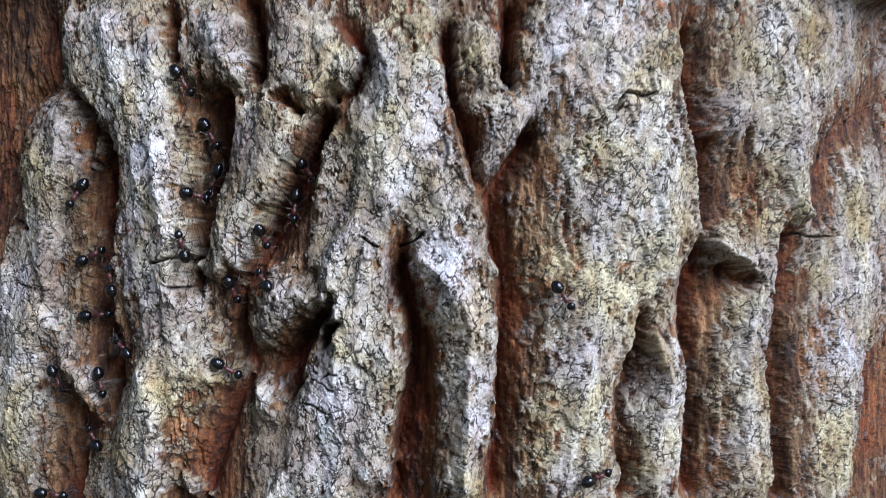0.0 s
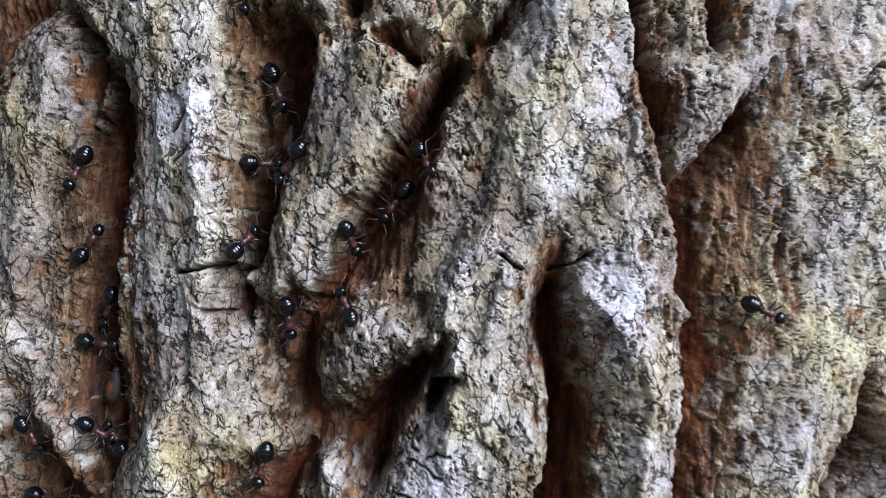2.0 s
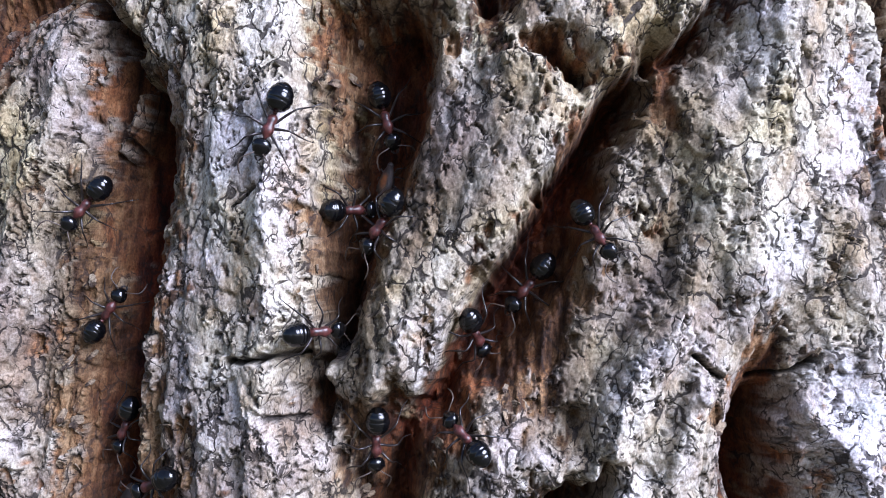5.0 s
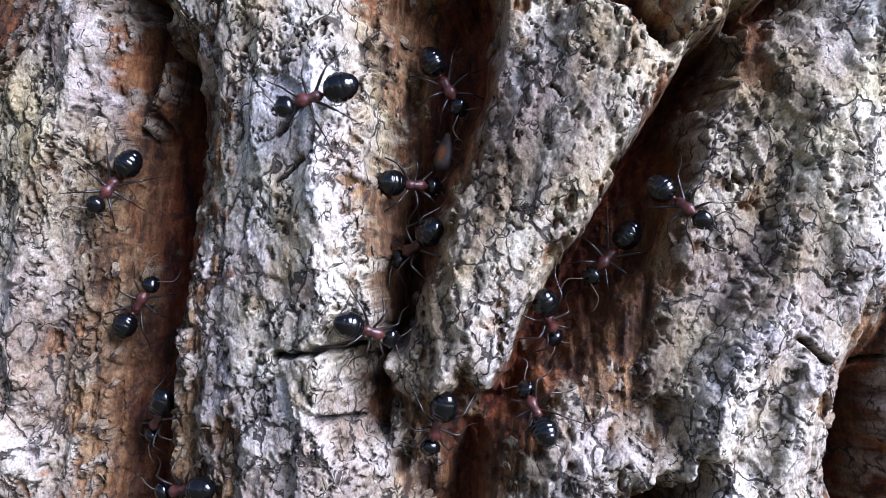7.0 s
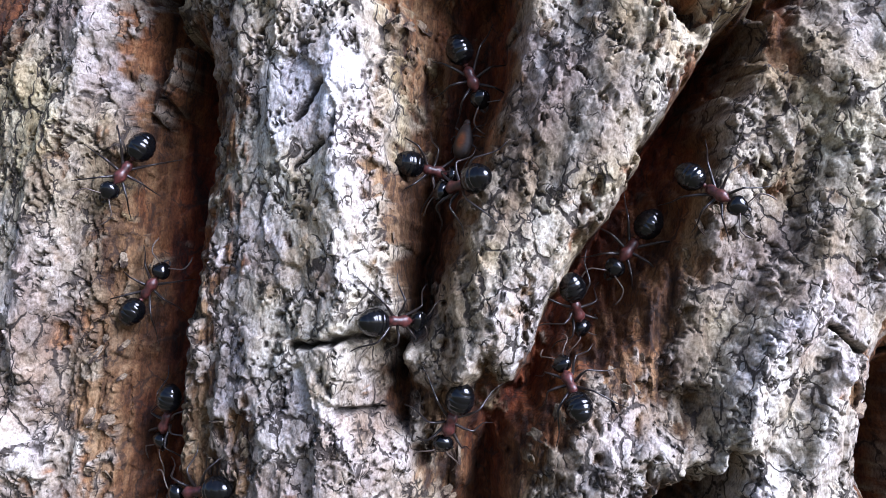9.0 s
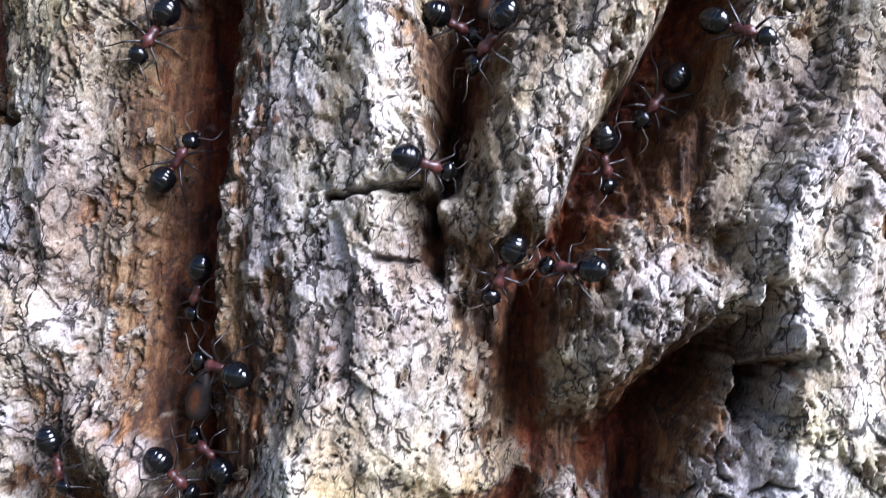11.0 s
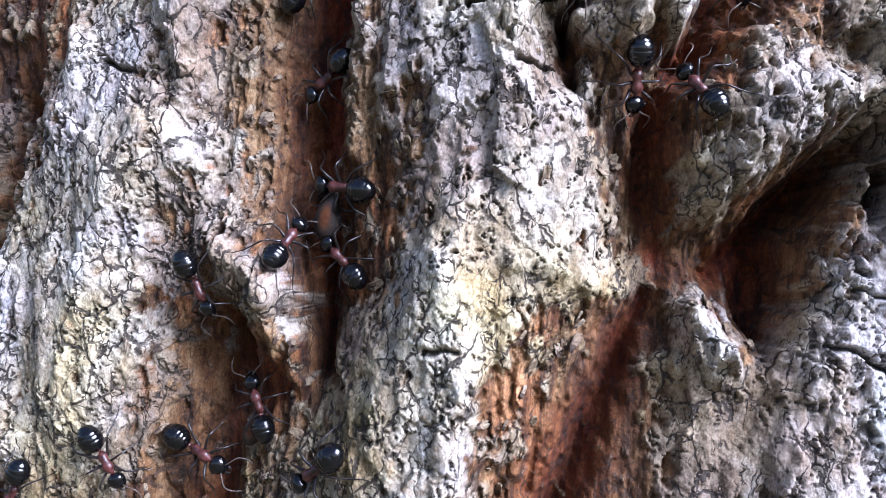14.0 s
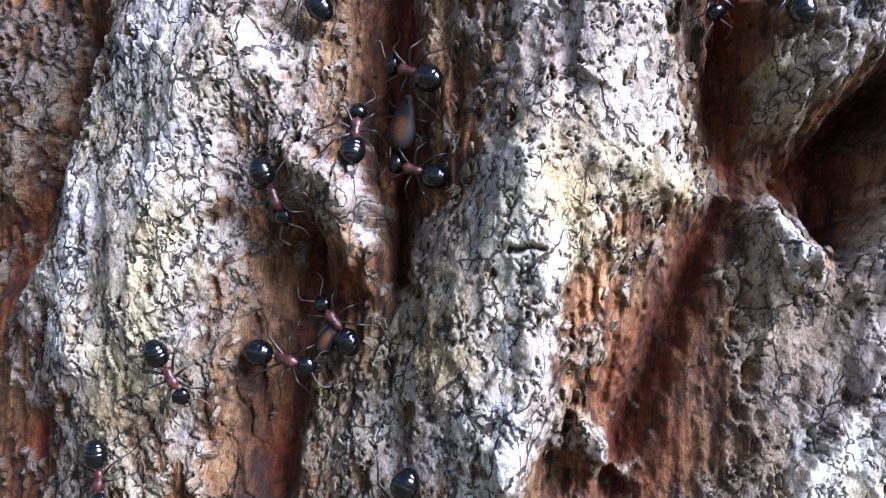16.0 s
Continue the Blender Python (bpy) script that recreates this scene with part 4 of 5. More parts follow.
def build_trunk():
    trunk = tagged(new("tree_trunk"), "living tree trunk with grey lichen-crusted, deeply furrowed bark", "tree")
    trunk.location = (0, 0, 0)
    x, y, z = on_trunk(grid_s, grid_z, HEIGHT)
    shape = np.stack([x, y, z], -1)
    normals = np.cross(np.gradient(shape, axis=1), np.gradient(shape, axis=0))
    normals = (normals / np.linalg.norm(normals, axis=-1, keepdims=True)).reshape(-1, 3)
    verts = shape.reshape(-1, 3)
    rows, cols = grid_s.shape
    index = np.arange(rows * cols).reshape(rows, cols)
    quads = np.stack([index[:-1, :-1], index[:-1, 1:], index[1:, 1:], index[1:, :-1]], -1).reshape(-1, 4)
    belongs = OWNER[:-1, :-1].ravel()
    values = {"crust": CRUST.ravel(), "flake": FLAKE.ravel(), "crack": CRACK.ravel(), "cover": COVER_AT.ravel(), "tan": TAN.ravel(), "even": EVEN.ravel(),
              "lie": np.stack([grid_s, 0.5 * HEIGHT, grid_z], -1).reshape(-1, 3) / 1000}
    for k in range(-1, len(PLATES)):
        mine = quads[belongs == k]
        if not len(mine):
            continue
        used, local = np.unique(mine, return_inverse=True)
        plate = PLATES[k] if k >= 0 else ""
        kind = "furrow_bark" if k < 0 else "cork_ledge" if plate.startswith("ledge") else "bark_flake" if plate in FLAKES else "bark_plate"
        sheet(kind, verts[used], local.reshape(-1, 4), {key: v[used] for key, v in values.items()}, trunk,
              "red-brown fibrous cork in the furrows" if k < 0 else LOOKS.get(plate, ""), normals[used])
    # the rest of the trunk, coarser, all the way round and from the ground up; it passes behind the plates
    around = 2 * math.pi * RADIUS * 1000
    cs, cz = np.meshgrid(np.linspace(-around / 2, around / 2, 420), np.linspace(-1000 * EYE - 20, 900, 560))
    near = np.minimum(np.minimum(cs - S0, S1 - cs), np.minimum(cz - Z0, Z1 - cz))
    h = rough_bark(cs, cz) - 16 * smooth(near, -1, 6)
    h = h + 60 * np.exp(-(cz + 1000 * EYE) / 90.0) * (1 + 0.4 * np.sin(cs / 1000 / RADIUS * 5))
    h[-1] = 1 - 1000 * RADIUS          # closed above
    x, y, z = on_trunk(cs, cz, h)
    index = np.arange(cs.size).reshape(cs.shape)
    quads = np.stack([index[:-1, :-1], index[:-1, 1:], index[1:, 1:], index[1:, :-1]], -1).reshape(-1, 4)
    quads = quads[near[:-1, :-1].ravel() < 9]
    flat = np.full(cs.size, 0.5)
    sheet("outer_bark", np.stack([x, y, z], -1).reshape(-1, 3), quads,
          {"crust": smooth(h.ravel(), -6, -2), "flake": flat, "crack": flat * 0, "cover": flat, "tan": flat, "even": flat * 0,
           "lie": np.stack([cs, 0.5 * h, cz], -1).reshape(-1, 3) / 1000}, trunk)
    return trunk


def flake_mesh(rng, cover):
    """A thin curled chip of bark about 2 mm long, hinged at its lower end, in metres."""
    wide, tall, curl = rng.uniform(0.35, 0.6), rng.uniform(0.8, 1.2), rng.uniform(0.1, 0.35)
    across, along, top = 5, 7, []
    jag = [rng.uniform(0.75, 1.25) for n in range(along)]
    for j in range(along):
        v = 2 * j / (along - 1) - 1
        half = wide * (1 - abs(v) ** 3 * 0.55) * jag[j]
        for i in range(across):
            u = 2 * i / (across - 1) - 1
            top.append((u * half + 0.12 * math.sin(2 * v), tall * v * (1 + 0.1 * jag[i]), 0.28 * (v + 1) * curl * 2 + curl * u * u + 0.06 * math.sin(5 * u + 4 * v)))
    top = np.array(top)
    verts = np.concatenate([top, top - (0, 0, 0.09)]) * MM
    n = across * along
    quads = []
    for j in range(along - 1):
        for i in range(across - 1):
            a = j * across + i
            quads += [(a, a + 1, a + across + 1, a + across), (n + a, n + a + across, n + a + across + 1, n + a + 1)]
    rim = list(range(across)) + [j * across + across - 1 for j in range(1, along)] + list(range(n - 2, n - across - 1, -1)) + [j * across for j in range(along - 2, 0, -1)]
    quads += [(b, a, n + a, n + b) for a, b in zip(rim, rim[1:] + rim[:1])]
    me = bpy.data.meshes.new("bark_flake")
    me.from_pydata(verts.tolist(), [], quads)
    for f in me.polygons:
        f.use_smooth = True
    for key, value in (("crust", 0.6), ("flake", 0.6), ("crack", 0.0), ("cover", cover), ("tan", 0.8), ("even", 0.0)):
        me.attributes.new(key, "FLOAT", "POINT").data.foreach_set("value", np.full(2 * n, value, np.float32))
    me.attributes.new("lie", "FLOAT_VECTOR", "POINT").data.foreach_set("vector", (verts[:, (0, 2, 1)] + rng.uniform(0, 0.05)).astype(np.float32).ravel())
    me.materials.append(BARK)
    return me


def build_flakes(trunk, count):
    """Loose chips where the crust breaks up into bare wood, each hinged on the bark."""
    rng = random.Random(12)
    meshes = [flake_mesh(rng, cover) for cover in (0.1, 0.15, 0.2, 0.25, 0.3, 0.35, 0.4, 0.5)]
    made = 0
    while made < count:
        s, z = rng.uniform(-90, 16), rng.uniform(-52, 33)
        i, j = int(np.searchsorted(line_s, s)), int(np.searchsorted(line_z, z))
        broken = 0.2 < CRUST[j, i] < 0.8 or (CRUST[j, i] < 0.5 and TAN[j, i] > 0.35)
        if not broken or EVEN[j, i] > 0.2 or rng.random() > 0.6:
            continue
        here = [Vector(tuple(float(v) for v in on_trunk(line_s[i + a], line_z[j + b], HEIGHT[j + b, i + a]))) for a, b in ((0, 0), (3, 0), (0, 3))]
        side, up = (here[1] - here[0]).normalized(), (here[2] - here[0]).normalized()
        out = side.cross(up).normalized()
        m = Matrix((up.cross(out), up, out)).transposed().to_4x4()
        m.translation = here[0] + out * 0.00005
        chip = new("bark_flake", meshes[rng.randrange(len(meshes))])
        chip.parent = trunk
        chip.matrix_basis = m @ pose(0, 0, 0, rng.uniform(-6, 14), rng.uniform(-16, 16), rng.gauss(0, 28)) @ Matrix.Scale(rng.uniform(0.4, 0.95), 4)
        made += 1


build_flakes(build_trunk(), 240)


def build_ground():
    m, n, l, b = material("leaf_litter")
    co = n.new("ShaderNodeTexCoord").outputs["Object"]
    c = ramp(n, [(0.3, (0.03, 0.022, 0.012)), (0.5, (0.09, 0.07, 0.035)), (0.65, (0.07, 0.10, 0.03))])
    l.new(noise_node(n, l, co, 9, 8, 0.7), c.inputs["Fac"])
    l.new(c.outputs["Color"], b.inputs["Base Color"])
    b.inputs["Roughness"].default_value = 0.95
    bm = bmesh.new()
    bmesh.ops.create_grid(bm, x_segments=40, y_segments=40, size=400)
    for v in bm.verts:
        r = v.co.length
        v.co.z = 0.05 * noise.noise(v.co * 0.05) if r > 20 else 0
    me = bpy.data.meshes.new("ground")
    bm.to_mesh(me)
    me.materials.append(m)
    tagged(new("ground", me), "bare forest floor with leaf litter", "ground", kind="structure")


build_ground()


# ---- the creatures on the bark ----
def chitin(name, colour, rough, speckle=0.2, coat=0.0):
    m, n, l, b = material(name)
    co = n.new("ShaderNodeTexCoord").outputs["Object"]
    dark = tuple(c * (1 - speckle) for c in colour)
    light = tuple(min(1, c * (1 + speckle)) for c in colour)
    c = ramp(n, [(0.35, dark), (0.65, light)])
    l.new(noise_node(n, l, co, 1800, 4, 0.6), c.inputs["Fac"])
    l.new(c.outputs["Color"], b.inputs["Base Color"])
    b.inputs["Roughness"].default_value = rough
    b.inputs["Specular IOR Level"].default_value = 0.5
    b.inputs["Coat Weight"].default_value, b.inputs["Coat Roughness"].default_value = coat, 0.06
    bump = n.new("ShaderNodeBump")
    bump.inputs["Strength"].default_value, bump.inputs["Distance"].default_value = 0.15, 0.00005
    l.new(noise_node(n, l, co, 9000, 2), bump.inputs["Height"])
    l.new(bump.outputs["Normal"], b.inputs["Normal"])
    return m


BLACK = chitin("black_chitin", (0.003, 0.003, 0.0035), 0.06, 0.3)
RED = chitin("red_chitin", (0.068, 0.020, 0.017), 0.38, 0.8)
LIMB = chitin("dark_limb", (0.014, 0.010, 0.009), 0.30, 0.4)
PALE = chitin("pale_antenna", (0.075, 0.055, 0.044), 0.36, 0.3)


def aphid_skin():
    """Grey-brown, faintly banded; the amber glow of thin skin is painted on the middle of the back."""
    m, n, l, b = material("aphid_skin")
    co = n.new("ShaderNodeTexCoord").outputs["Object"]
    where = n.new("ShaderNodeMapping")
    where.inputs["Location"].default_value, where.inputs["Scale"].default_value = (0.25, 0.15, -0.7), (700, 1250, 500)
    l.new(co, where.inputs["Vector"])
    ball = n.new("ShaderNodeTexGradient")
    ball.gradient_type = "SPHERICAL"
    l.new(where.outputs["Vector"], ball.inputs["Vector"])
    c = ramp(n, [(0.0, (0.026, 0.018, 0.015)), (0.25, (0.048, 0.026, 0.016)), (0.6, (0.13, 0.042, 0.011))])
    l.new(ball.outputs["Fac"], c.inputs["Fac"])
    spots = ramp(n, [(0.35, (0.55, 0.52, 0.5)), (0.65, (1.25, 1.25, 1.25))])
    l.new(noise_node(n, l, co, 1500, 4, 0.6, (1, 0.5, 1)), spots.inputs["Fac"])
    l.new(mix(n, l, 1.0, c.outputs["Color"], spots.outputs["Color"], "MULTIPLY"), b.inputs["Base Color"])
    b.inputs["Roughness"].default_value = 0.6
    b.inputs["Specular IOR Level"].default_value = 0.3
    b.inputs["Subsurface Weight"].default_value = 0.3
    b.inputs["Subsurface Radius"].default_value = (0.0008, 0.0004, 0.0002)
    b.inputs["Subsurface Scale"].default_value = 1.0
    return m


APHID = aphid_skin()


def part(name, bm, mat, parent, label="", at=None):
    me = bpy.data.meshes.new(name)
    for f in bm.faces:
        f.smooth = True
    bm.to_mesh(me)
    bm.free()
    me.materials.append(mat)
    ob = new(name, me)
    ob.parent = parent
    if at:
        ob.matrix_basis = at
    return tagged(ob, label)


def loft(bm, rings, sides=14):
    """A closed body through rings of (x, y, z, half width, half height) in mm, along x."""
    loops = []
    for x, y, z, w, h in rings:
        loops.append([bm.verts.new((x * MM, (y + w * math.cos(2 * math.pi * k / sides)) * MM,
                                    (z + h * math.sin(2 * math.pi * k / sides)) * MM)) for k in range(sides)])
    for a, c in zip(loops, loops[1:]):
        for k in range(sides):
            bm.faces.new((a[k], a[(k + 1) % sides], c[(k + 1) % sides], c[k]))
    bm.faces.new(loops[0][::-1])
    bm.faces.new(loops[-1])
    return bm


def egg(bm, middle, radii, taper=0.0, bands=(), rings=16, sides=18):
    """An egg along x: taper narrows its far end; bands are steps where plates overlap."""
    rows = []
    for k in range(rings + 1):
        u = -math.cos(math.pi * (0.02 + 0.96 * k / rings))
        r = math.sqrt(max(0.0, 1 - u * u)) * (1 + taper * u)
        for b in bands:
            r *= 1 - 0.07 * math.exp(-((u - b) / 0.045) ** 2)
        rows.append((middle[0] + radii[0] * u, middle[1], middle[2], radii[1] * r, radii[2] * r))
    return loft(bm, rows, sides)


def tube(bm, points, radii, sides=7):
    """A limb along points in mm."""
    pts = [Vector(p) * MM for p in points]
    loops = []
    for k, p in enumerate(pts):
        way = (pts[min(k + 1, len(pts) - 1)] - pts[max(k - 1, 0)]).normalized()
        across = way.cross(Vector((0.2, 0.3, 1))).normalized()
        up = across.cross(way)
        loops.append([bm.verts.new(p + radii[k] * MM * (across * math.cos(2 * math.pi * j / sides) + up * math.sin(2 * math.pi * j / sides)))
                      for j in range(sides)])
    for a, c in zip(loops, loops[1:]):
        for j in range(sides):
            bm.faces.new((a[j], a[(j + 1) % sides], c[(j + 1) % sides], c[j]))
    bm.faces.new(loops[0][::-1])
    bm.faces.new(loops[-1])
    return bm


HIPS = [(0.62, 42), (0.12, -4), (-0.38, -48)]      # along the body in mm, and the way a leg points, degrees from sideways to ahead


def build_ant():
    ant = new("ant")
    body = bmesh.new()
    loft(body, [(-1.02, 0, 0.95, 0.16, 0.17), (-0.80, 0, 1.05, 0.40, 0.36), (-0.45, 0, 1.13, 0.43, 0.40), (-0.12, 0, 1.13, 0.35, 0.33),
                (0.15, 0, 1.18, 0.44, 0.40), (0.50, 0, 1.24, 0.54, 0.44), (0.82, 0, 1.20, 0.44, 0.36), (1.08, 0, 1.12, 0.19, 0.18), (1.25, 0, 1.10, 0.13, 0.13)])
    part("thorax", body, RED, ant, "dull red-brown thorax")
    knot = bmesh.new()
    loft(knot, [(-1.38, 0, 0.95, 0.10, 0.10), (-1.24, 0, 1.08, 0.20, 0.26), (-1.14, 0, 1.10, 0.20, 0.28), (-0.98, 0, 0.96, 0.10, 0.11)], 10)
    part("petiole", knot, RED, ant)
    back = bmesh.new()
    egg(back, (-2.50, 0, 1.38), (1.33, 1.13, 1.06), 0.10, (-0.60, -0.16, 0.28, 0.66), 40, 26)
    part("gaster", back, BLACK, ant, "glossy black rounded abdomen")
    skull = bmesh.new()
    loft(skull, [(1.22, 0, 1.10, 0.26, 0.20), (1.36, 0, 1.12, 0.60, 0.44), (1.66, 0, 1.14, 0.82, 0.60), (2.02, 0, 1.10, 0.82, 0.60),
                 (2.36, 0, 1.02, 0.68, 0.50), (2.62, 0, 0.94, 0.48, 0.36), (2.74, 0, 0.90, 0.26, 0.20)], 18)
    head = part("head", skull, BLACK, ant, "glossy black head")
    for side in (1, -1):
        jaw = bmesh.new()
        tube(jaw, [(2.52, side * 0.24, 0.80), (2.80, side * 0.27, 0.74), (2.98, side * 0.14, 0.70), (3.06, side * 0.02, 0.69)], (0.13, 0.12, 0.08, 0.03))
        part("mandible", jaw, LIMB, head)
        eye = bmesh.new()
        egg(eye, (1.95, side * 0.72, 1.34), (0.17, 0.10, 0.14), 0, (), 8, 10)
        part("eye", eye, BLACK, head)
        feel = bmesh.new()
        tube(feel, [(0, 0, 0), (0.25, side * 0.35, 0.18), (0.55, side * 0.85, 0.24), (0.72, side * 1.12, 0.20), (0.95, side * 1.28, 0.08),
                    (1.35, side * 1.36, -0.12), (1.75, side * 1.30, -0.30), (2.10, side * 1.18, -0.46)],
             (0.05, 0.055, 0.055, 0.06, 0.06, 0.07, 0.07, 0.04))
        part("antenna", feel, PALE, head, "pale brown elbowed antenna", pose(2.42 * MM, side * 0.26 * MM, 1.18 * MM))
    for along, ahead in HIPS:
        for side in (1, -1):
            long = 1.2 if ahead > -20 else 1.6
            limb = bmesh.new()
            tube(limb, [(0, 0, 0), (0, side * 0.22, -0.08), (0, side * 0.75 * long, 0.42), (0, side * 1.25 * long, 0.62), (0, side * 1.42 * long, 0.50),
                        (0, side * 1.85 * long, -0.25), (0, side * 2.15 * long, -0.72), (0, side * 2.45 * long, -0.92), (0, side * 2.85 * long, -1.02)],
                 (0.14, 0.14, 0.12, 0.075, 0.085, 0.07, 0.055, 0.045, 0.03))
            part("leg", limb, LIMB, ant, "", pose(along * MM, side * 0.26 * MM, 0.92 * MM, 0, 0, -side * ahead))
    return ant


def on_bark(s, z, heading, lift=0.35):
    """The pose of a creature on the bark, heading counted from sideways (+s) upwards, tilted as the bark under it is."""
    c, k = math.cos(radians(heading)), math.sin(radians(heading))

    def spot(a, b):
        x, y = s + 1.7 * (a * c - b * k), z + 1.7 * (a * k + b * c)
        h = 0.55 * rest_at(x, y) + 0.45 * rest_at(s, z)
        return Vector(tuple(float(v) for v in on_trunk(x, y, h + lift)))

    front = (spot(1, 0) - spot(-1, 0)).normalized()
    left = (spot(0, 1) - spot(0, -1)).normalized()
    up = front.cross(left).normalized()
    left = up.cross(front)
    m = Matrix((front, left, up)).transposed().to_4x4()
    x, y, w = on_trunk(s, z, rest_at(s, z) + lift)
    m.translation = (float(x), float(y), float(w))
    return m


def aphid_mesh():
    bm = bmesh.new()
    egg(bm, (0, 0, 0.85), (2.3, 1.15, 0.85), -0.34, (-0.55, -0.2, 0.15, 0.45), 24, 18)
    return bm


def build_aphid(s, z, heading, size):
    bug = tagged(new("aphid"), "large brown bark aphid resting deep in a bark furrow", "aphid", "aphids in the furrows")
    part("body", aphid_mesh(), APHID, bug, "grey-brown banded translucent body")
    face = bmesh.new()
    egg(face, (2.15, 0, 0.8), (0.45, 0.46, 0.42), 0, (), 10, 12)
    part("head", face, APHID, bug)
    for along, ahead in ((1.2, 35), (0.5, 0), (-0.3, -35)):
        for side in (1, -1):
            limb = bmesh.new()
            tube(limb, [(0, 0, 0), (0, side * 0.7, 0.35), (0, side * 1.2, -0.2), (0, side * 1.5, -0.55)], (0.09, 0.09, 0.06, 0.04))
            part("leg", limb, LIMB, bug, "", pose(along * MM, side * 0.8 * MM, 0.6 * MM, 0, 0, -side * ahead))
    bug.matrix_world = on_bark(s, z, heading)
    bug.scale = (size, size, size)
    return bug


# s, z, heading, size
APHID_PLACES = [(-57.2, -19.6, 82, 1.05), (-32.3, 15.6, 85, 0.75), (-63.3, -38.9, 65, 0.75)]
for spot in APHID_PLACES:
    build_aphid(*spot)

# each ant: seconds, s and z in mm, heading in degrees
ANT_PATHS = []
ANT_PATHS.append([(0, -63.8, 10.8, -122), (1.5, -63.3, 10.1, -109), (2.5, -63.7, 9.7, -115), (3.5, -63.8, 10.5, -128), (4.2, -63.9, 10.1, -125), (6.3, -63.8, 11.2, -121), (7, -63.6, 10.6, -119), (8.2, -63.4, 10.8, -116), (10.5, -63.3, 11.3, -117), (11, -63.3, 11.6, -115), (16, -63.3, 11.6, -115)])
ANT_PATHS.append([(0, -62.2, -1.1, 31), (1.5, -61.7, -0.2, 34), (2.5, -62.5, 0.7, 84), (3.5, -62, 0.3, 72), (4.2, -61.9, -0.2, 63), (6.3, -61.6, 1, 63), (7, -61.4, 0.3, 63), (8.2, -61.4, 0.6, 63), (10.5, -61.3, 1.1, 56), (11, -61.2, 1.3, 60), (12.5, -61, 1.8, 62), (16, -61, 1.8, 62)])
ANT_PATHS.append([(0, -53.8, -5.6, 99), (1.5, -57.9, -9.4, 251), (2.5, -58.6, -8.9, 247), (3.5, -55, -11.4, 265), (4.2, -57.7, -12.4, 259), (6.3, -58.2, -10.1, 242), (7, -57, -10.1, 239), (8.2, -57.4, -10.8, 247), (10.5, -57.1, -10.5, 257), (11, -57.6, -10.7, 253), (12.5, -58.1, -9.5, 226), (13.5, -57.6, -7.5, 213), (14.5, -59.3, -7.8, 221), (15, -62.5, -7.2, 185), (16, -66.7, -8.1, 131)])
ANT_PATHS.append([(0, -61, -13.3, 5), (1.5, -60.6, -15, -21), (2.5, -56.8, -12.8, 41), (3.5, -52, -14.4, 167), (4.2, -51.7, -15.5, 213), (6.3, -53.2, -15.7, 195), (7, -53.2, -15.3, 194), (8.2, -52.7, -15.5, 197), (10.5, -53.4, -16.3, 176), (11, -54.3, -16.7, 169), (12.5, -55.2, -17.1, 174), (13.5, -56, -17, 174), (14.5, -55.3, -17.3, 166), (15, -55.5, -16, 152), (16, -56.1, -15.1, 158)])
ANT_PATHS.append([(0, -38.4, 32.1, -61), (1.5, -37, 33.7, -96), (2.5, -38, 33.6, -108), (3.5, -39.8, 30.1, -109), (4.2, -42.5, 23.3, -110), (6.3, -39.8, 17.1, -95), (7, -42.1, 17.7, -158), (8.2, -47.7, 25, -231), (10.5, -53.1, 35.1, -239), (16, -53.1, 35.1, -239)])
ANT_PATHS.append([(0, -35.2, 22, -61), (1.5, -35.2, 21.9, -70), (2.5, -34.4, 21.8, -64), (3.5, -34.2, 21.8, -61), (4.2, -33.6, 21.2, -72), (6.3, -33.1, 22.3, -56), (7, -32.8, 21.6, -54), (8.2, -32.5, 21.2, -59), (10.5, -32, 21.9, -65), (11, -32.2, 22.2, -64), (16, -32.2, 22.2, -64)])
ANT_PATHS.append([(0, -37, 10.1, -18), (1.5, -36.3, 11.6, -6), (2.5, -36, 12.4, 15), (3.5, -36.2, 12.5, 21), (4.2, -36.5, 12.3, 18), (6.3, -35.6, 12.7, 1), (7, -35.7, 12.6, 4), (8.2, -35.7, 12.5, -7), (10.5, -35.7, 13.4, -2), (11, -36.1, 13.3, -13), (16, -36.1, 13.3, -13)])
ANT_PATHS.append([(0, -34, 12.9, -118), (1.5, -32.3, 12.6, -139), (2.5, -28.4, 10.4, -114), (3.5, -29.1, 11.1, -131), (4.2, -29.6, 11.1, -123), (6.3, -33.8, 8.2, -123), (7, -33.7, 6.9, -144), (8.2, -32.5, 9.2, -167), (10.5, -30.9, 11.9, -160), (11, -31.5, 10.1, -126), (16, -31.5, 10.1, -126)])
ANT_PATHS.append([(0, -37.8, 1.1, 97), (1.5, -36.6, 1.6, 64), (2.5, -36.4, 2.2, 55), (3.5, -36.2, 3, 53), (4.2, -36.5, 1.2, 20), (6.3, -37.1, 0.9, 1), (7, -37.2, 0.2, -18), (8.2, -36.8, 0.2, -4), (10.5, -37.1, 0.3, 10), (11, -37.1, 0.4, -9), (12.5, -37, -0.3, -39), (13.5, -37.2, -0.1, -38), (16, -37.2, -0.1, -38)])
ANT_PATHS.append([(0, -23.6, 2.4, -78), (1.5, -22.7, 3.3, -44), (2.5, -23.6, 2.5, -90), (3.5, -23.1, 2, -84), (4.2, -22.7, 1.6, -67), (6.3, -22.7, 2.5, -57), (7, -22.7, 2, -64), (8.2, -22.5, 2.2, -64), (10.5, -21.9, 2.2, -69), (11, -22.3, 2.1, -74), (12.5, -21.6, 2.4, -78), (13.5, -21, 2.6, -84), (16, -21, 2.6, -84)])
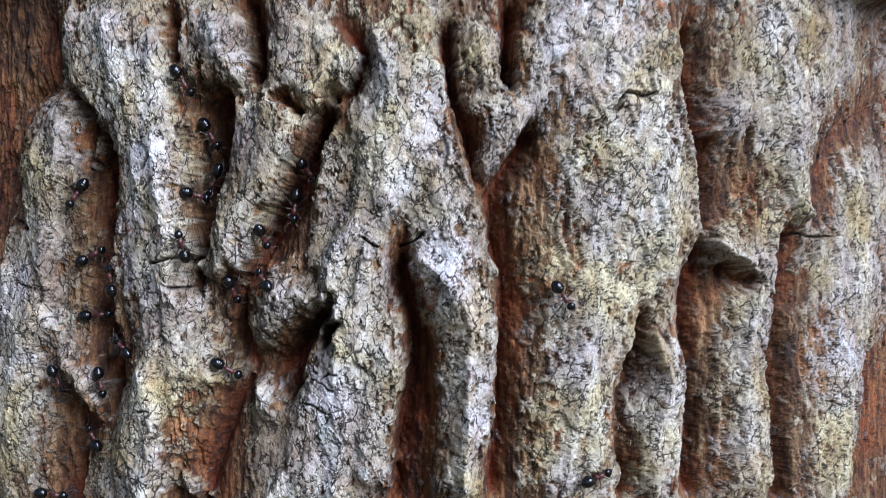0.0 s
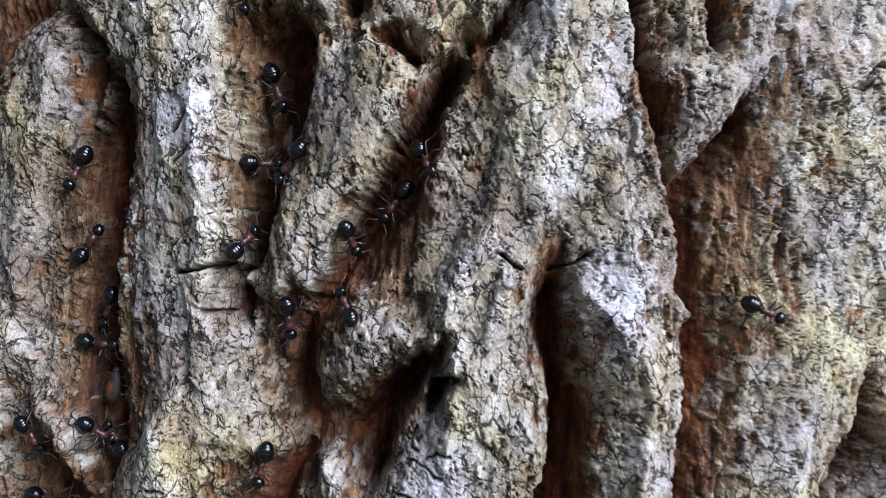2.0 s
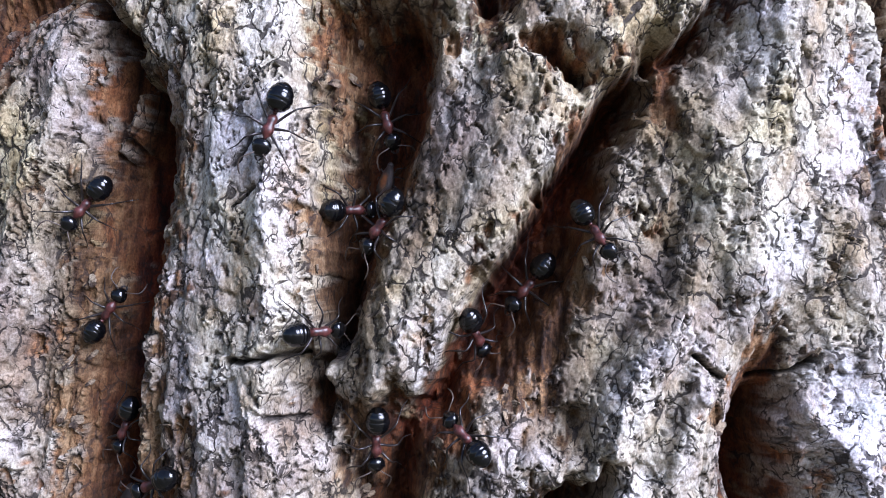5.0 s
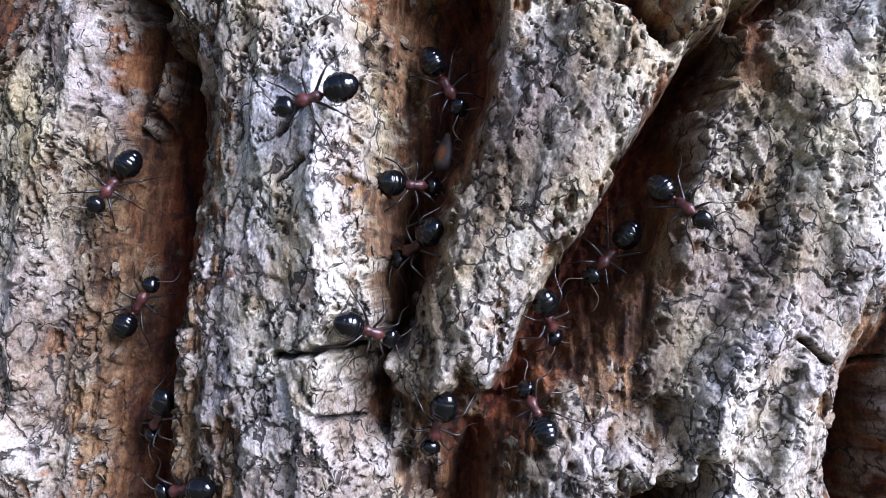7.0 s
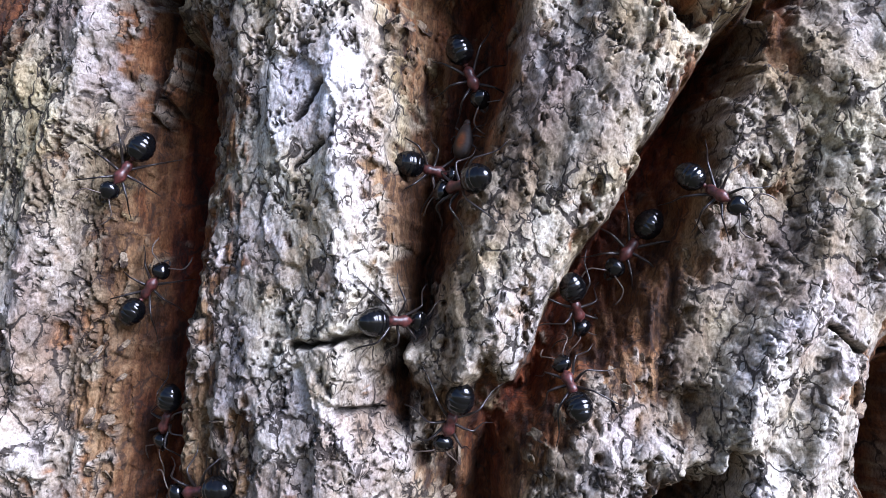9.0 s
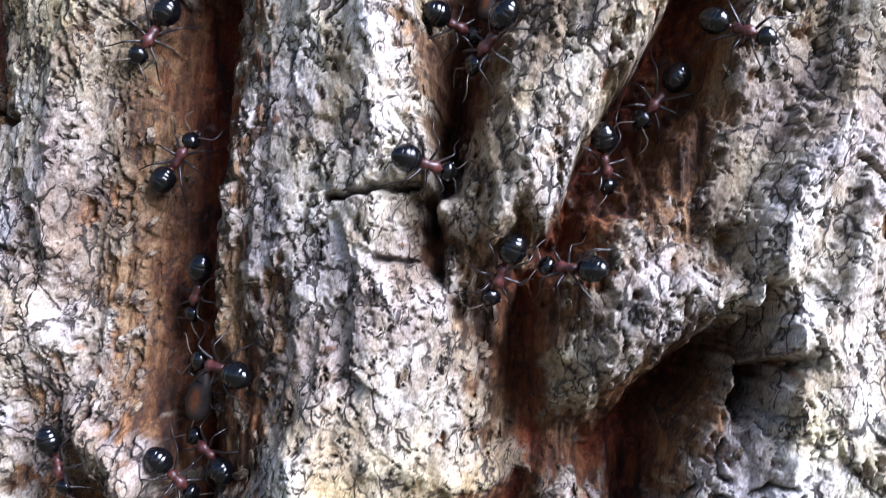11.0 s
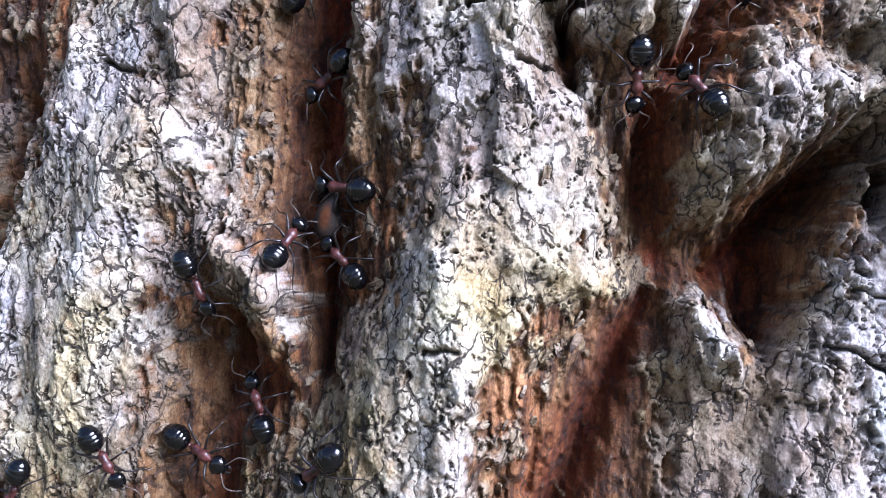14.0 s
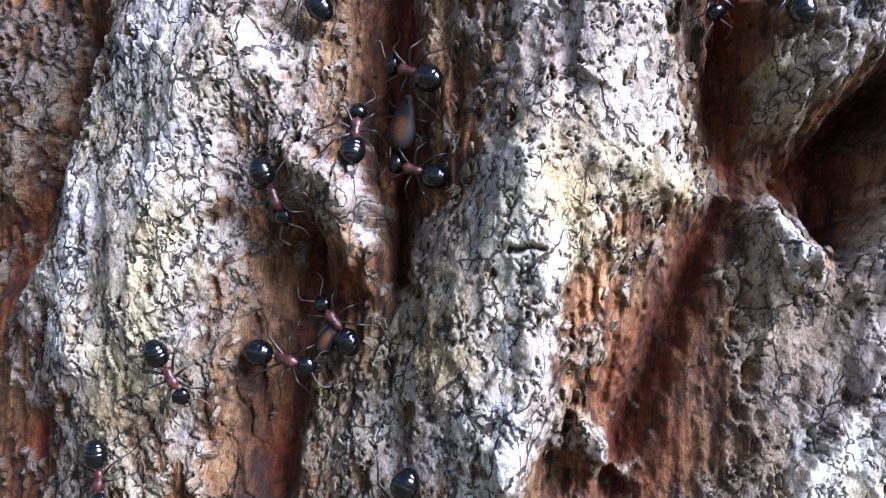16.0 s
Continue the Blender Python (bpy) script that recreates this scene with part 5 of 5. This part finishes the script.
ANT_PATHS.append([(0, -17.5, 7.8, -96), (1.5, -17.5, 7.7, -120), (2.5, -17.3, 7.5, -126), (3.5, -17.4, 6.5, -121), (4.2, -17.4, 5.7, -122), (6.3, -17, 8, -131), (7, -17, 7.5, -128), (8.2, -17.2, 7.2, -125), (10.5, -17.1, 7.7, -128), (11, -17.2, 7.6, -128), (12.5, -16.4, 8.1, -125), (16, -16.4, 8.1, -125)])
ANT_PATHS.append([(0, -14.2, 14.8, -47), (1.5, -12.5, 13.7, -60), (2.5, -12, 12.6, -61), (3.5, -11.9, 12.5, -58), (4.2, -11.5, 11.6, -54), (6.3, -11.6, 12.5, -53), (7, -11.7, 11.9, -41), (8.2, -11.5, 11.8, -35), (10.5, -11.6, 11.8, -34), (11, -11.5, 12, -27), (16, -11.5, 12, -27)])
ANT_PATHS.append([(0, -21.5, -5.8, 135), (1.5, -20.8, -5.3, 115), (2.5, -22.6, -6, 135), (3.5, -22.8, -6.7, 135), (4.2, -21.5, -7.9, 139), (6.3, -22.6, -5.5, 142), (7, -22.4, -5.5, 122), (8.2, -21.6, -4.2, 111), (10.5, -23.2, -6.2, 156), (11, -24.6, -7.8, 174), (12.5, -24.1, -7.6, 107), (13.5, -24.3, -8.1, 129), (14.5, -25.7, -9.5, 117), (15, -25.8, -9.6, 114), (16, -24.5, -9.1, 105)])
ANT_PATHS.append([(0, -29.9, -7.8, -77), (1.5, -30.1, -7.9, -72), (2.5, -31.1, -8, -101), (3.5, -30.8, -8.4, -89), (4.2, -31.2, -9.2, -89), (6.3, -30.9, -8.1, -93), (7, -31.3, -7.2, -105), (8.2, -31.9, -7.4, -105), (10.5, -31.2, -7.6, -112), (11, -30.9, -7.7, -111), (12.5, -30.7, -7.4, -97), (13.5, -30.8, -7.6, -93), (14.5, -30.8, -7.6, -80), (15, -31, -7.7, -72), (16, -30.9, -7.8, -79)])
ANT_PATHS.append([(0, -67.7, -26.3, -76), (1.5, -69.1, -27.6, -82), (2.5, -64.4, -26.1, -28), (10.5, -66.9, -24.9, -76), (11, -67.9, -25.8, -78), (12.5, -66.8, -26.4, -54), (13.5, -67.6, -26.5, -70), (14.5, -67.4, -26.4, -64), (15, -67.7, -26.4, -72), (16, -67.5, -26.5, -67)])
ANT_PATHS.append([(0, -59.3, -27.1, -81), (1.5, -58.7, -26.1, -38), (2.5, -58.9, -26.1, -43), (11, -58.9, -26.7, -53), (12.5, -58.6, -27.1, -49), (13.5, -60.7, -22.8, 72), (14.5, -60.6, -22.5, 69), (15, -60.9, -22.1, 78), (16, -61.6, -20.9, 92)])
ANT_PATHS.append([(0, -52.9, -19.1, 146), (1.5, -56.7, -25.5, 130), (2.5, -56.1, -26.9, 151), (11, -55.8, -24.3, 143), (12.5, -55.5, -23.9, 148), (13.5, -55.4, -23.5, 137), (14.5, -55.7, -23.4, 145), (15, -55.8, -23.2, 156), (16, -55.8, -23.7, 163)])
ANT_PATHS.append([(0, -30.9, -23.5, -33), (1.5, -31.9, -26.1, -94), (2.5, -34.1, -29.9, -106), (4.2, -34.4, -39.7, -100), (11, -46.3, -32.4, -141), (12.5, -50.5, -34.8, -143), (13.5, -55.7, -40, -160), (14.5, -54.8, -43.1, -124), (15, -55.7, -46.2, -133), (16, -55.4, -52.5, -116)])
ANT_PATHS.append([(0, -72.8, -50.8, -7), (1.5, -67.1, -36.3, -12), (2.5, -67, -37.3, -4), (12.5, -67.4, -37.7, 11), (13.5, -69.2, -41.3, -24), (14.5, -67.8, -41.5, -27), (15, -67.6, -41, -12), (16, -67.3, -41, -11)])
ANT_PATHS.append([(0, -62.1, -38.1, 134), (12.5, -61.3, -38, 134), (13.5, -62.6, -36.6, 107), (14.5, -63.5, -36.7, 120), (15, -63.9, -37.1, 126), (16, -62.7, -37.3, 133)])
ANT_PATHS.append([(0, -108.5, -50.5, -71), (12.5, -76.2, -43, -71), (13.5, -76.1, -42.2, -61), (14.5, -75.8, -42.3, -53), (15, -75.6, -42.3, -46), (16, -76.7, -42.8, -59)])
ANT_PATHS.append([(0, -107.7, -52.9, -119), (13.5, -86.6, -45.4, -119), (14.5, -84.8, -47.5, -111), (15, -86, -49.1, -136), (16, -83.6, -52.4, -88)])
ANT_PATHS.append([(0, 36.9, -9.5, -53), (1.5, 34.7, -6.3, -55), (2.5, 36.8, -1.2, 13), (3, 37.3, -0, 13), (16, 37.3, -0, 13)])
ANT_PATHS.append([(0, 44.5, -44.8, 17), (1, 40.8, -47.1, 23), (16, 40.8, -47.1, 23)])
ANT_SIZES = [1.06, 1.0, 0.99, 1.06, 1.06, 1.06, 1.01, 1.06, 0.98, 1.01, 1.06, 0.98, 0.98, 1.03, 0.98, 0.98, 0.98, 1.06, 1.06, 0.98, 0.98, 0.98, 1.06, 1.06]

ANT_LABELS = {"f": "black and red ant in a red-brown bark furrow", "c": "black and red ant crossing pale lichen-crusted bark",
              "a": "black and red ant tending a brown aphid", "s": "black and red ant on a tan bark slope",
              "d": "black and red ant climbing a diagonal furrow", "j": "black and red ant where two furrows meet",
              "p": "black and red ant beside a loose bark flake", "w": "lone black and red ant on a wide bark plate"}
ANT_PLACES = "cffacfffcdddsjpaacffccww"
first = tagged(build_ant(), "black and red ant with a glossy abdomen, standing on furrowed bark", "ant", "ants on the bark")
ants = [first]
for k in range(1, len(ANT_PATHS)):
    ants.append(copy_thing(first, Matrix.Identity(4)))
for k, ant in enumerate(ants):
    size = ANT_SIZES[k]
    tagged(ant, ANT_LABELS[ANT_PLACES[k]])
    ant.scale = (size, size, size)


def motions():
    """The ants' ways over the bark, with stepping legs and feeling antennae."""
    for k, (ant, path) in enumerate(zip(ants, ANT_PATHS)):
        walk(ant, [(t, on_bark(s, z, a)) for t, s, z, a in path])
        legs = [c for c in ant.children if c.name.startswith("leg")]
        times = np.array([row[0] for row in path])
        ways = np.array([[row[1], row[2], row[3] * 0.04] for row in path], float)
        steps = [0.4 * n for n in range(41)]
        gone = [0.0]
        for a, b in zip(steps, steps[1:]):
            here, there = [np.array([np.interp(t, times, ways[:, n]) for n in range(3)]) for t in (a, b)]
            gone.append(float(np.linalg.norm(there - here)))
        for n, leg in enumerate(legs):
            rest = leg.matrix_basis.copy()
            rows = []
            for i, t in enumerate(steps):
                swing = min(16.0, 5.0 * max(gone[i], gone[min(i + 1, 40)])) * (1 if (n + n // 2 + i) % 2 else -1)
                rows.append((t, rest @ pose(0, 0, 0, 0, 0, swing)))
            walk(leg, rows)
        head = [c for c in ant.children if c.name.startswith("head")][0]
        for n, feeler in enumerate(c for c in head.children if c.name.startswith("antenna")):
            rest = feeler.matrix_basis.copy()
            rng = random.Random(100 * k + n)
            walk(feeler, [(0.8 * i, rest @ pose(0, 0, 0, rng.uniform(-8, 8), rng.uniform(-8, 12), rng.uniform(-18, 18))) for i in range(21)])


motions()
